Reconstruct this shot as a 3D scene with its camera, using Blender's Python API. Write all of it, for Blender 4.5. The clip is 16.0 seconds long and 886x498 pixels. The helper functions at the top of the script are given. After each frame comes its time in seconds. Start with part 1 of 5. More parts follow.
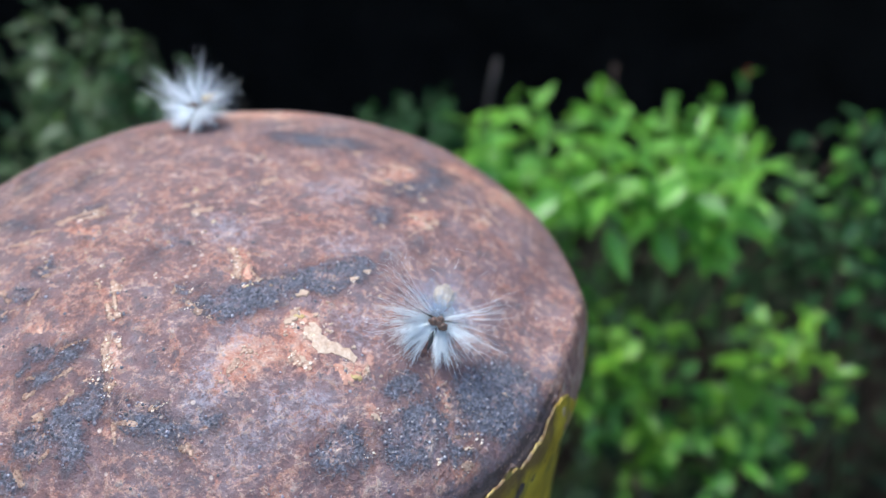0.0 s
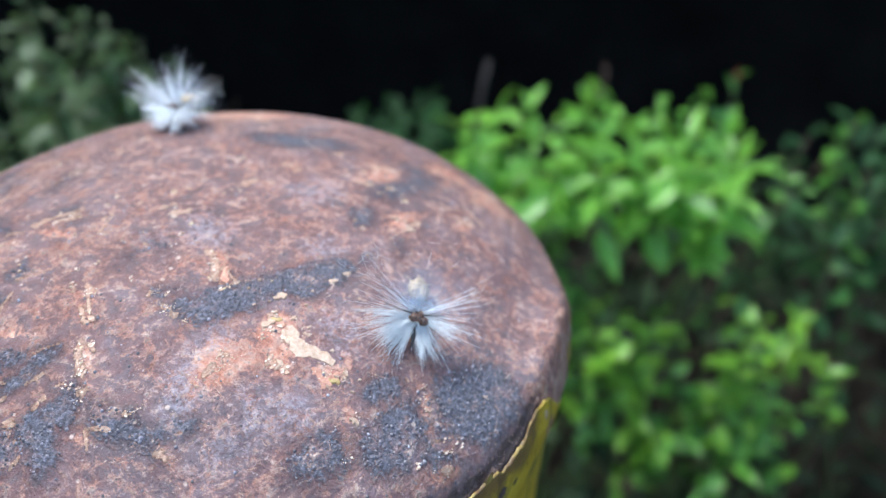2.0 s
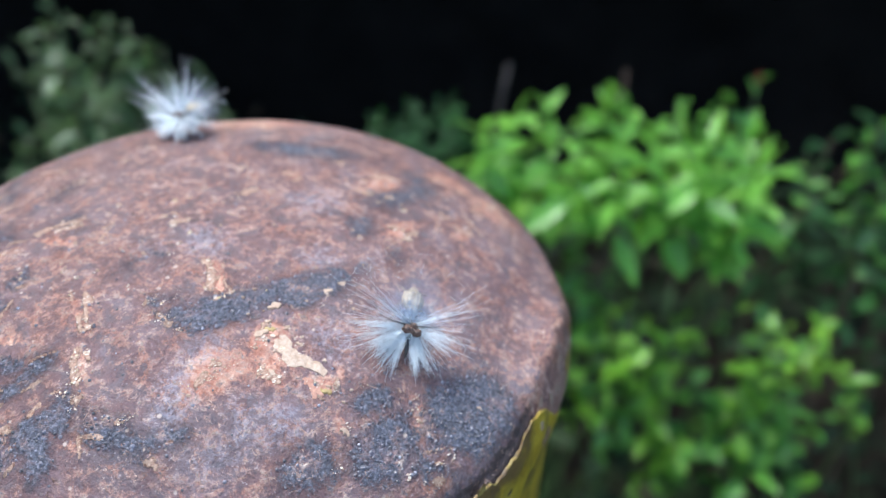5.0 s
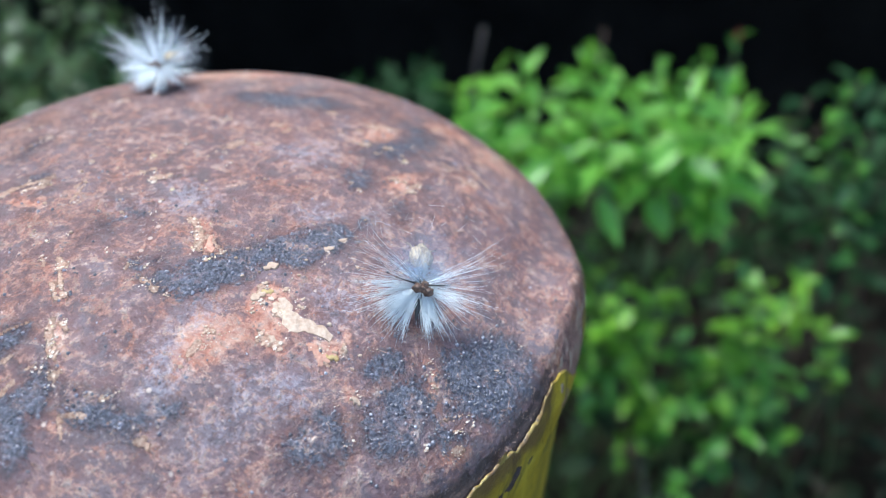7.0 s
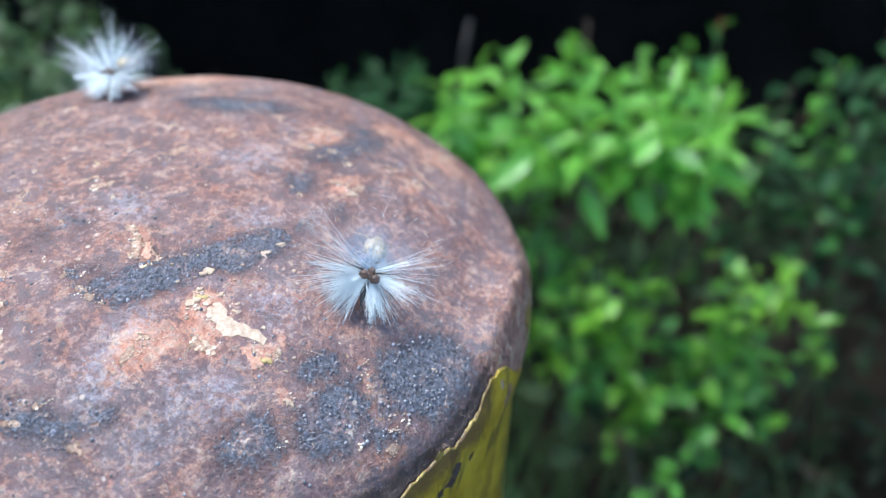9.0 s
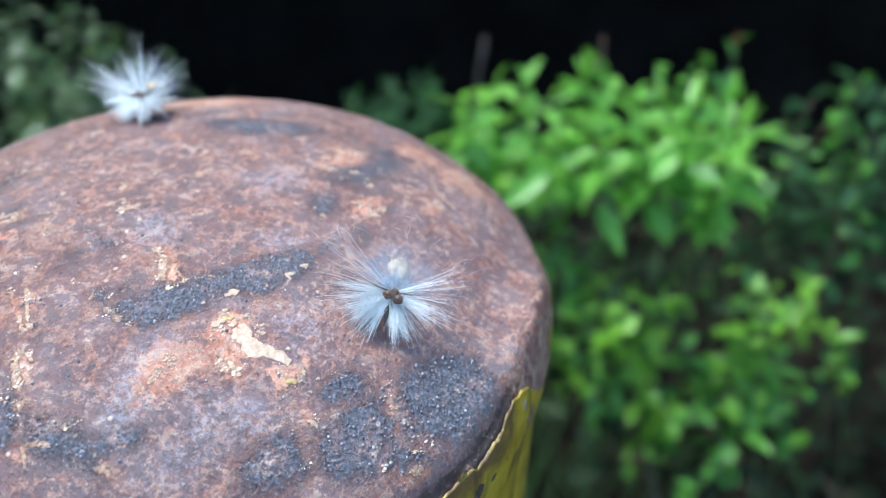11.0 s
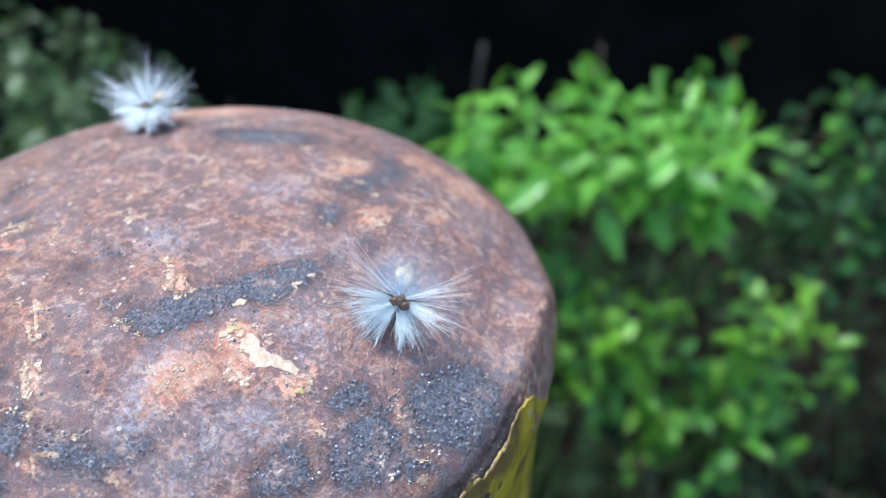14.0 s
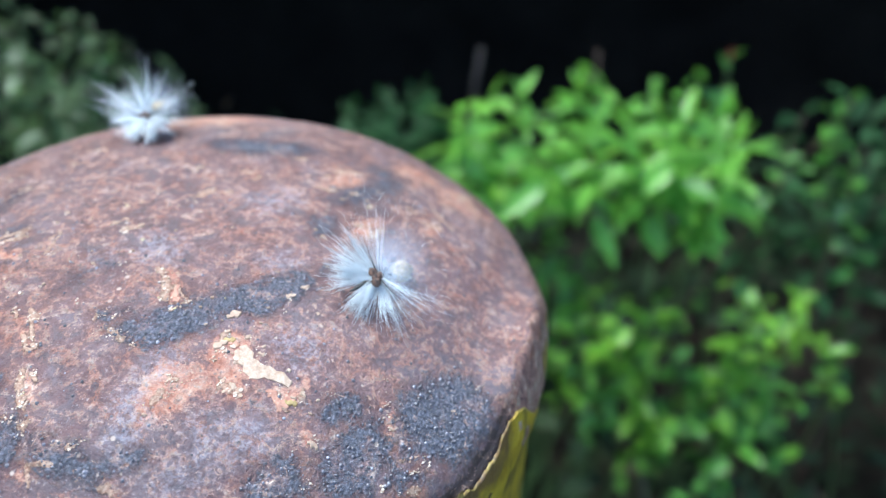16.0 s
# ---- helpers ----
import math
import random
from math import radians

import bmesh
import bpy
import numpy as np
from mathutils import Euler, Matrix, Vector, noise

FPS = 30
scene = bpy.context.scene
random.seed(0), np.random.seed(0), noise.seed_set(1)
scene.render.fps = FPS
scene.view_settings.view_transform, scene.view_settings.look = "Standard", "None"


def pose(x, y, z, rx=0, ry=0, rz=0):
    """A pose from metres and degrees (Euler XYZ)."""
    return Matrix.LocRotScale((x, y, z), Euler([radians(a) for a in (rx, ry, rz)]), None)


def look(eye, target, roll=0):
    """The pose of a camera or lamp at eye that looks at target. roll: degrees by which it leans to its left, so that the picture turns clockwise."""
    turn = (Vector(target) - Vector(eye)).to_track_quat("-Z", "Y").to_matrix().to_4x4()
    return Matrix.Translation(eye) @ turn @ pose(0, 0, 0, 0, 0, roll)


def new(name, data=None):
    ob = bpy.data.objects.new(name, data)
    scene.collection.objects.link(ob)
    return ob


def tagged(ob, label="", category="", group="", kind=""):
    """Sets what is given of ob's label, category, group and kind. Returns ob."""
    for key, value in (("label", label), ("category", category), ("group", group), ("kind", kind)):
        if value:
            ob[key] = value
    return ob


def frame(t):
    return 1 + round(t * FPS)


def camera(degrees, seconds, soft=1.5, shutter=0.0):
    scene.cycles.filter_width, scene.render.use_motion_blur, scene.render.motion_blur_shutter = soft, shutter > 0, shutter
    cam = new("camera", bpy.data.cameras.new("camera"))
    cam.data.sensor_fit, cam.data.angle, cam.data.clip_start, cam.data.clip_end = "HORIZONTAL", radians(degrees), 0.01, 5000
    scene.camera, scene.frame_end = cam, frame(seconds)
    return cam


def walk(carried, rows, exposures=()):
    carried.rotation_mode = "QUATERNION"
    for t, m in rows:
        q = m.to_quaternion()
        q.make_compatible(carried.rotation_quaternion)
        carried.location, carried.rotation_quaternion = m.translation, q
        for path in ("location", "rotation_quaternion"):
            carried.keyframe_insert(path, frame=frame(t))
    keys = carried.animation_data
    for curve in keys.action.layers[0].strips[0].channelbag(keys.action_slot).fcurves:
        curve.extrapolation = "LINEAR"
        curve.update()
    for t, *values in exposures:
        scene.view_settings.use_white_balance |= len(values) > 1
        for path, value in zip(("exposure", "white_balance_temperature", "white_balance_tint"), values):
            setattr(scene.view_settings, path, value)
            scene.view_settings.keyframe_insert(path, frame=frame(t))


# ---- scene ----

# ---- camera ----
cam = camera(62.37, 16.0, 1.15)
cam.data.dof.use_dof = True
cam.data.dof.focus_distance = 0.083
cam.data.dof.aperture_fstop = 15.5
TOP = 0.90            # height of the cap's rim over the ground
ROWS = [              # seconds, millimetres from the post's axis and rim, degrees of turn
    (0.0, 42.04, -98.26, 76.02, 6.60, -33.27, -2.23),
    (0.5, 42.53, -98.31, 76.70, 6.39, -33.29, -2.26),
    (1.0, 41.67, -97.12, 76.65, 6.17, -33.29, -2.34),
    (1.5, 43.93, -98.09, 75.83, 6.05, -33.14, -2.27),
    (2.0, 43.59, -97.20, 75.60, 6.05, -33.15, -2.44),
    (2.5, 45.01, -97.69, 77.37, 6.52, -33.15, -2.82),
    (3.0, 43.66, -97.04, 77.40, 6.75, -33.01, -2.98),
    (3.5, 44.23, -97.02, 77.55, 7.09, -32.91, -2.71),
    (6.0, 47.87, -95.08, 72.50, 7.51, -33.21, -1.49),
    (6.5, 43.97, -93.63, 69.41, 6.45, -34.10, -1.44),
    (7.0, 42.34, -91.01, 70.22, 5.30, -35.40, -1.56),
    (7.5, 47.21, -91.11, 71.27, 4.38, -36.12, -1.48),
    (8.0, 46.39, -91.48, 70.56, 3.66, -36.24, -1.24),
    (8.5, 48.18, -91.04, 71.23, 3.79, -36.13, -1.01),
    (9.0, 49.55, -91.11, 72.03, 4.22, -35.88, -0.86),
    (9.5, 50.72, -91.26, 73.30, 4.61, -35.44, -0.46),
    (10.0, 49.00, -91.16, 72.96, 4.94, -35.12, -0.27),
    (12.5, 48.67, -91.28, 72.80, 5.22, -34.37, 0.08),
    (13.0, 49.96, -91.65, 73.03, 5.15, -34.34, 0.06),
    (13.5, 51.72, -91.83, 72.54, 5.02, -34.22, 0.16),
    (14.0, 47.78, -91.36, 73.57, 5.01, -34.25, -0.05),
    (14.5, 48.91, -91.52, 73.76, 5.28, -34.14, -0.30),
    (15.0, 49.85, -92.03, 73.33, 5.27, -34.01, -0.44),
    (15.5, 49.10, -92.15, 74.27, 5.19, -33.99, -0.53),
    (16.0, 48.20, -91.63, 75.31, 5.07, -33.96, -0.72),
]
walk(cam, [(t, pose(x / 1000, y / 1000, TOP + z / 1000, 90 + pitch, roll, yaw)) for t, x, y, z, yaw, pitch, roll in ROWS],
     [(0.0, 1.45, 5850, 2.2), (1.0, 1.55, 5850, 2.2), (1.8, 1.60, 5840, 1.9), (2.6, 1.51, 5820, 1.8), (5.0, 1.50, 5800, 1.2), (7.0, 1.53, 5680, -1.4), (9.0, 1.67, 5620, -3.5), (16.0, 1.66, 5590, -3.0)])

# ---- light: bright overcast sky, a soft sun from the left and behind ----
SUN_TURN, SUN_UP = radians(-74), radians(67)      # turn from +y towards +x
world = bpy.data.worlds.new("sky")
scene.world = world
world.use_nodes = True
wn = world.node_tree
sky = wn.nodes.new("ShaderNodeTexSky")
sky.sky_type, sky.sun_disc = "NISHITA", False
sky.sun_elevation, sky.sun_rotation = SUN_UP, SUN_TURN
sky.air_density, sky.dust_density = 1.0, 2.5
wn.links.new(sky.outputs[0], wn.nodes["Background"].inputs[0])
wn.nodes["Background"].inputs[1].default_value = 0.15
sun = new("sun", bpy.data.lights.new("sun", "SUN"))
sun.data.energy, sun.data.angle, sun.data.color = 1.4, radians(20), (1.0, 0.97, 0.93)
sun_way = Vector((math.sin(SUN_TURN) * math.cos(SUN_UP), math.cos(SUN_TURN) * math.cos(SUN_UP), math.sin(SUN_UP)))
sun.matrix_world = look(sun_way * 20, (0, 0, 0))


# ---- materials ----
class Shade:
    """A node material under construction."""

    def __init__(self, name):
        self.mat = bpy.data.materials.new(name)
        self.mat.use_nodes = True
        self.tree = self.mat.node_tree
        self.bsdf = self.tree.nodes["Principled BSDF"]
        self.out = self.tree.nodes["Material Output"]
        self.where = self.tree.nodes.new("ShaderNodeTexCoord").outputs["Object"]

    def put(self, socket, value):
        if isinstance(value, bpy.types.NodeSocket):
            self.tree.links.new(value, socket)
        elif isinstance(value, (int, float)):
            socket.default_value = value
        else:
            socket.default_value = (*value, 1.0) if len(value) == 3 and len(socket.default_value) == 4 else value

    def noise(self, scale, detail=6, rough=0.6, warp=0.0, where=None):
        n = self.tree.nodes.new("ShaderNodeTexNoise")
        self.put(n.inputs["Vector"], where or self.where)
        n.inputs["Scale"].default_value, n.inputs["Detail"].default_value = scale, detail
        n.inputs["Roughness"].default_value, n.inputs["Distortion"].default_value = rough, warp
        return n.outputs["Fac"]

    def cells(self, scale):
        n = self.tree.nodes.new("ShaderNodeTexVoronoi")
        self.put(n.inputs["Vector"], self.where)
        n.inputs["Scale"].default_value = scale
        return n.outputs["Distance"]

    def stretched(self, x, y, z):
        n = self.tree.nodes.new("ShaderNodeMapping")
        self.put(n.inputs["Vector"], self.where)
        n.inputs["Scale"].default_value = (x, y, z)
        return n.outputs["Vector"]

    def calc(self, how, a, b=0.0, clamp=False):
        n = self.tree.nodes.new("ShaderNodeMath")
        n.operation, n.use_clamp = how, clamp
        self.put(n.inputs[0], a)
        self.put(n.inputs[1], b)
        return n.outputs[0]

    def step(self, value, low, high):
        n = self.tree.nodes.new("ShaderNodeMapRange")
        n.interpolation_type = "SMOOTHSTEP"
        self.put(n.inputs["Value"], value)
        n.inputs["From Min"].default_value, n.inputs["From Max"].default_value = low, high
        return n.outputs["Result"]

    def ramp(self, value, *stops):
        n = self.tree.nodes.new("ShaderNodeValToRGB")
        self.put(n.inputs[0], value)
        while len(n.color_ramp.elements) < len(stops):
            n.color_ramp.elements.new(0.5)
        for e, (at, colour) in zip(n.color_ramp.elements, stops):
            e.position, e.color = at, (*colour, 1)
        return n.outputs["Color"]

    def mix(self, fac, a, b, how="MIX"):
        n = self.tree.nodes.new("ShaderNodeMix")
        n.data_type, n.blend_type = "RGBA", how
        self.put(n.inputs["Factor"], fac)
        self.put(n.inputs["A"], a)
        self.put(n.inputs["B"], b)
        return n.outputs["Result"]

    def field(self, name):
        n = self.tree.nodes.new("ShaderNodeAttribute")
        n.attribute_name = name
        return n.outputs["Fac"]

    def chance(self):
        return self.tree.nodes.new("ShaderNodeObjectInfo").outputs["Random"]

    def island(self):
        return self.tree.nodes.new("ShaderNodeNewGeometry").outputs["Random Per Island"]

    def bump(self, height, depth, strength=1.0):
        n = self.tree.nodes.new("ShaderNodeBump")
        n.inputs["Strength"].default_value, n.inputs["Distance"].default_value = strength, depth
        self.put(n.inputs["Height"], height)
        self.put(self.bsdf.inputs["Normal"], n.outputs[0])

    def done(self, colour, rough, **more):
        self.put(self.bsdf.inputs["Base Color"], colour)
        self.put(self.bsdf.inputs["Roughness"], rough)
        for key, value in more.items():
            self.put(self.bsdf.inputs[key.replace("_", " ")], value)
        return self.mat


def rust_material():
    s = Shade("rusted_steel")
    broad, mid, fine = s.noise(38, 5), s.noise(230, 8, 0.7, 0.3), s.noise(900, 6, 0.7)
    grit, dust = s.noise(2300, 4, 0.65), s.noise(5200, 3, 0.6)
    base = s.ramp(s.calc("ADD", s.calc("MULTIPLY", mid, 0.55), s.calc("ADD", s.calc("MULTIPLY", broad, 0.25), s.calc("MULTIPLY", fine, 0.2))),
                  (0.36, (0.086, 0.051, 0.053)), (0.46, (0.152, 0.081, 0.079)), (0.53, (0.181, 0.102, 0.102)), (0.62, (0.218, 0.144, 0.153)))
    tint = s.noise(340, 6, 0.65, 0.6)
    base = s.mix(s.calc("MULTIPLY", s.step(tint, 0.47, 0.36), 0.52), base, (0.115, 0.098, 0.108))
    base = s.mix(s.calc("MULTIPLY", s.step(tint, 0.54, 0.64), 0.30), base, (0.28, 0.112, 0.066))
    base = s.mix(s.calc("MULTIPLY", s.step(s.noise(120, 7, 0.7, 0.5), 0.52, 0.66), 0.36), base, (0.235, 0.20, 0.228))
    base = s.mix(s.calc("MULTIPLY", s.step(s.noise(130, 7, 0.75, 0.8), 0.54, 0.64), 0.34), base, (0.24, 0.105, 0.075))
    base = s.mix(s.calc("MULTIPLY", s.step(s.noise(60, 6, 0.7, 0.7), 0.53, 0.64), 0.5), base, (0.125, 0.104, 0.118))
    base = s.mix(s.calc("MULTIPLY", s.step(fine, 0.55, 0.68), 0.28), base, (0.29, 0.195, 0.18))
    base = s.mix(s.calc("MULTIPLY", s.step(grit, 0.45, 0.35), 0.45), base, (0.044, 0.029, 0.030))
    # Pale specks: glints on the grit, put into the base colour.
    base = s.mix(s.calc("MULTIPLY", s.step(grit, 0.59, 0.69), s.calc("ADD", 0.10, s.calc("MULTIPLY", s.step(s.noise(85, 5), 0.40, 0.62), 0.6))), base, (0.48, 0.39, 0.38))
    ragged = s.calc("SUBTRACT", s.noise(330, 9, 0.75, 0.8), 0.5)
    torn = s.calc("SUBTRACT", fine, 0.5)

    def patch(name, wide, thin, low, high):
        v = s.calc("ADD", s.field(name), s.calc("MULTIPLY", ragged, wide))
        return s.step(s.calc("ADD", v, s.calc("MULTIPLY", torn, thin)), low, high)

    flaked = s.noise(520, 7, 0.75, 1.0)
    orange = s.calc("MULTIPLY", patch("orange", 5.0, 3.5, -0.5, 0.5), s.calc("ADD", 0.7, s.calc("MULTIPLY", s.step(flaked, 0.46, 0.53), 0.3)))
    dark = patch("dark", 4.6, 5.0, -0.65, 0.55)
    pale = patch("pale", 4.5, 3.0, 0.0, 0.3)
    scrape = patch("scrape", 2.4, 2.4, -0.2, 0.3)
    loose = s.step(s.noise(95, 8, 0.75, 0.6), 0.58, 0.70)
    sheen_blotch = s.calc("MULTIPLY", patch("sheen_blotch", 3.0, 3.5, -0.6, 0.8), s.step(s.noise(1500, 4, 0.7, 0.4), 0.42, 0.58))
    chips = s.step(s.calc("ADD", s.cells(520), s.calc("MULTIPLY", s.step(s.noise(70, 6, 0.7), 0.60, 0.44), 0.6)), 0.20, 0.10)
    c = s.mix(s.calc("MULTIPLY", orange, 0.85), base, s.ramp(s.calc("ADD", s.calc("MULTIPLY", fine, 0.6), s.calc("MULTIPLY", mid, 0.4)),
                                                           (0.38, (0.31, 0.10, 0.058)), (0.46, (0.49, 0.205, 0.13)), (0.54, (0.63, 0.35, 0.245)), (0.63, (0.78, 0.59, 0.47))))
    scale = s.ramp(grit, (0.34, (0.046, 0.044, 0.054)), (0.5, (0.107, 0.102, 0.126)), (0.6, (0.17, 0.165, 0.20)), (0.72, (0.30, 0.29, 0.34)))
    # The sky's lilac sheen on the cap is put into the colour here.
    c = s.mix(s.calc("MULTIPLY", sheen_blotch, 0.55), c, (0.40, 0.36, 0.41))
    dark = s.calc("MAXIMUM", dark, s.calc("MULTIPLY", loose, 0.45))
    c = s.mix(s.calc("MULTIPLY", dark, s.step(mid, 0.68, 0.50)), c, scale)
    c = s.mix(s.calc("MULTIPLY", pale, 0.9), c, s.ramp(grit, (0.35, (0.34, 0.17, 0.11)), (0.62, (0.58, 0.40, 0.29))))
    umber = patch("umber", 2.5, 2.0, 0.0, 0.6)
    c = s.mix(s.calc("MULTIPLY", umber, 0.85), c, s.ramp(fine, (0.35, (0.025, 0.018, 0.015)), (0.65, (0.075, 0.045, 0.035))))
    crack = s.noise(1, 8, 0.75, 0.4, s.stretched(900, 900, 420))
    bared = s.ramp(crack, (0.38, (0.05, 0.026, 0.022)), (0.43, (0.28, 0.13, 0.095)), (0.53, (0.45, 0.225, 0.155)), (0.61, (0.70, 0.50, 0.37)))
    c = s.mix(s.calc("MULTIPLY", scrape, 0.7), c, bared)
    flecks = s.calc("MULTIPLY", s.step(s.noise(620, 6, 0.75, 1.6), 0.575, 0.612), s.step(s.noise(55, 6, 0.7), 0.46, 0.56))
    c = s.mix(s.calc("MULTIPLY", flecks, 0.65), c, s.ramp(grit, (0.4, (0.40, 0.20, 0.13)), (0.6, (0.62, 0.44, 0.34))))
    c = s.mix(s.calc("MULTIPLY", chips, 0.85), c, (0.60, 0.46, 0.38))
    rough = s.calc("ADD", s.calc("MULTIPLY", fine, 0.4), s.calc("ADD", s.calc("SUBTRACT", 0.23, s.calc("MULTIPLY", dark, 0.05)), s.calc("MULTIPLY", umber, 0.3)))
    height = s.calc("ADD", s.calc("ADD", s.calc("MULTIPLY", mid, 1.2), s.calc("MULTIPLY", fine, 0.9)),
                    s.calc("ADD", s.calc("MULTIPLY", grit, s.calc("ADD", 0.26, s.calc("MULTIPLY", dark, 0.55))),
                           s.calc("ADD", s.calc("MULTIPLY", dust, 0.12), s.calc("ADD", s.calc("MULTIPLY", pale, 0.4), s.calc("MULTIPLY", s.calc("MULTIPLY", crack, scrape), 0.35)))))
    s.bump(height, 0.00052, 1.0)
    return s.done(c, rough, Specular_IOR_Level=0.5)


def paint_material():
    s = Shade("yellow_paint")
    mid, fine, long = s.noise(210, 7, 0.7), s.noise(1300, 5), s.noise(1, 6, 0.6, 0.4, s.stretched(220, 220, 45))
    c = s.ramp(mid, (0.32, (0.26, 0.145, 0.016)), (0.46, (0.42, 0.27, 0.022)), (0.58, (0.55, 0.375, 0.030)), (0.7, (0.66, 0.47, 0.05)))
    c = s.mix(s.calc("MULTIPLY", s.step(long, 0.50, 0.64), 0.85), c, (0.075, 0.05, 0.03))
    grime = s.calc("ADD", s.field("below_edge"), s.calc("MULTIPLY", s.calc("SUBTRACT", s.noise(150, 6, 0.7), 0.5), 9.0))
    c = s.mix(s.calc("MULTIPLY", s.step(grime, 6.0, 2.6), s.calc("MULTIPLY", s.step(s.noise(60, 4), 0.42, 0.56), 0.85)), c, (0.13, 0.07, 0.035))
    # Paler yellow along the torn edge: its top light is put into the colour.
    lip = s.calc("MULTIPLY", s.step(s.field("below_edge"), 0.4, 0.1), s.step(s.noise(420, 4), 0.42, 0.58))
    c = s.mix(s.calc("MULTIPLY", lip, 0.5), c, (0.50, 0.37, 0.09))
    c = s.mix(s.calc("MULTIPLY", s.step(fine, 0.60, 0.70), 0.8), c, (0.03, 0.025, 0.02))
    s.bump(s.calc("ADD", long, s.calc("MULTIPLY", fine, 0.3)), 0.0006, 0.7)
    return s.done(c, s.calc("ADD", 0.25, s.calc("MULTIPLY", mid, 0.3)))


def flake_material(name, low, high):
    s = Shade(name)
    n = s.noise(1400, 6, 0.65)
    c = s.mix(s.calc("MULTIPLY", s.chance(), 0.35), s.ramp(n, (0.32, low), (0.62, high)), low)
    s.bump(n, 0.0002, 0.6)
    return s.done(c, 0.6)


def leaf_material(name, low, high, glow, rough=0.34, gloss=0.5):
    s = Shade(name)
    n = s.noise(45, 4)
    c = s.mix(s.calc("ADD", s.calc("MULTIPLY", n, 0.5), s.calc("MULTIPLY", s.chance(), 0.6), True), low, high)
    s.bump(s.noise(160, 4), 0.002, 0.4)
    s.done(c, rough, Specular_IOR_Level=gloss)
    through_leaf = s.tree.nodes.new("ShaderNodeBsdfTranslucent")
    s.put(through_leaf.inputs["Color"], s.mix(0.5, c, glow))
    both = s.tree.nodes.new("ShaderNodeMixShader")
    both.inputs[0].default_value = 0.35
    s.tree.links.new(s.bsdf.outputs[0], both.inputs[1])
    s.tree.links.new(through_leaf.outputs[0], both.inputs[2])
    s.tree.links.new(both.outputs[0], s.out.inputs[0])
    return s.mat


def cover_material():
    s = Shade("shade_dark_undergrowth")
    # Near-black greens and browns: the shade between the stalks is in the colour.
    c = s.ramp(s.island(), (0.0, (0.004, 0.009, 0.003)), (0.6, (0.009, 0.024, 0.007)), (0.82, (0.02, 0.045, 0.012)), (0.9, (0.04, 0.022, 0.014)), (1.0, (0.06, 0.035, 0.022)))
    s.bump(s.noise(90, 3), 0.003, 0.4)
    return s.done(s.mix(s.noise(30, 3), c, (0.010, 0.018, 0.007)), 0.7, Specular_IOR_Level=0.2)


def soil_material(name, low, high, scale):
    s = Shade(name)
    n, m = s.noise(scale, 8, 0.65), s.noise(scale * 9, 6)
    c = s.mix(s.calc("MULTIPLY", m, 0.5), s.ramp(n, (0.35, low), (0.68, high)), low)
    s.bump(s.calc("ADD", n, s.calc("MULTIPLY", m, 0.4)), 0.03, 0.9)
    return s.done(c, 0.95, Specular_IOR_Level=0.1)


def stem_material(name, low, high):
    s = Shade(name)
    return s.done(s.ramp(s.noise(120, 5), (0.35, low), (0.65, high)), 0.6)


def wax_material(name, colour, clear):
    """White wax threads: they scatter light and let some of it straight through."""
    s = Shade(name)
    s.done(s.mix(s.island(), colour, (0.93, 0.95, 0.97)), 0.35)
    soft = s.tree.nodes.new("ShaderNodeBsdfTranslucent")
    soft.inputs["Color"].default_value = (0.97, 0.98, 0.99, 1)
    both = s.tree.nodes.new("ShaderNodeMixShader")
    both.inputs[0].default_value = 0.18
    s.tree.links.new(s.bsdf.outputs[0], both.inputs[1])
    s.tree.links.new(soft.outputs[0], both.inputs[2])
    gap = s.tree.nodes.new("ShaderNodeBsdfTransparent")
    last = s.tree.nodes.new("ShaderNodeMixShader")
    last.inputs[0].default_value = clear
    s.tree.links.new(both.outputs[0], last.inputs[1])
    s.tree.links.new(gap.outputs[0], last.inputs[2])
    s.tree.links.new(last.outputs[0], s.out.inputs[0])
    return s.mat


def film_material(name, colour, thinnest, thickest):
    """A film of wax dust between the threads: milky at its root, clear at its margin."""
    s = Shade(name)
    s.done(colour, 0.5)
    gap = s.tree.nodes.new("ShaderNodeBsdfTransparent")
    last = s.tree.nodes.new("ShaderNodeMixShader")
    milky = s.calc("MULTIPLY", s.step(s.field("thin"), 1.0, 0.0), s.calc("ADD", thinnest, s.calc("MULTIPLY", s.noise(700, 3), thickest - thinnest)))
    s.put(last.inputs[0], milky)
    s.tree.links.new(gap.outputs[0], last.inputs[1])
    s.tree.links.new(s.bsdf.outputs[0], last.inputs[2])
    s.tree.links.new(last.outputs[0], s.out.inputs[0])
    return s.mat


def shell_material(name, low, high, rough=0.4, scatter=0.0):
    s = Shade(name)
    s.bump(s.noise(2500, 4), 0.0001, 0.5)
    return s.done(s.ramp(s.noise(1500, 5), (0.38, low), (0.62, high)), rough, Transmission_Weight=scatter)


def grain_material():
    s = Shade("rust_grain")
    c = s.ramp(s.island(), (0.0, (0.07, 0.062, 0.07)), (0.45, (0.13, 0.115, 0.13)), (0.75, (0.20, 0.18, 0.20)), (0.96, (0.25, 0.23, 0.27)), (1.0, (0.40, 0.38, 0.42)))
    return s.done(c, 0.28, Specular_IOR_Level=0.8)


def crumb_material():
    s = Shade("paint_crumb")
    c = s.ramp(s.island(), (0.0, (0.48, 0.30, 0.20)), (0.4, (0.62, 0.46, 0.35)), (0.85, (0.76, 0.66, 0.56)), (1.0, (0.60, 0.48, 0.24)))
    return s.done(s.mix(s.calc("MULTIPLY", s.step(s.noise(2600, 4), 0.5, 0.38), 0.6), c, (0.30, 0.16, 0.11)), 0.5)


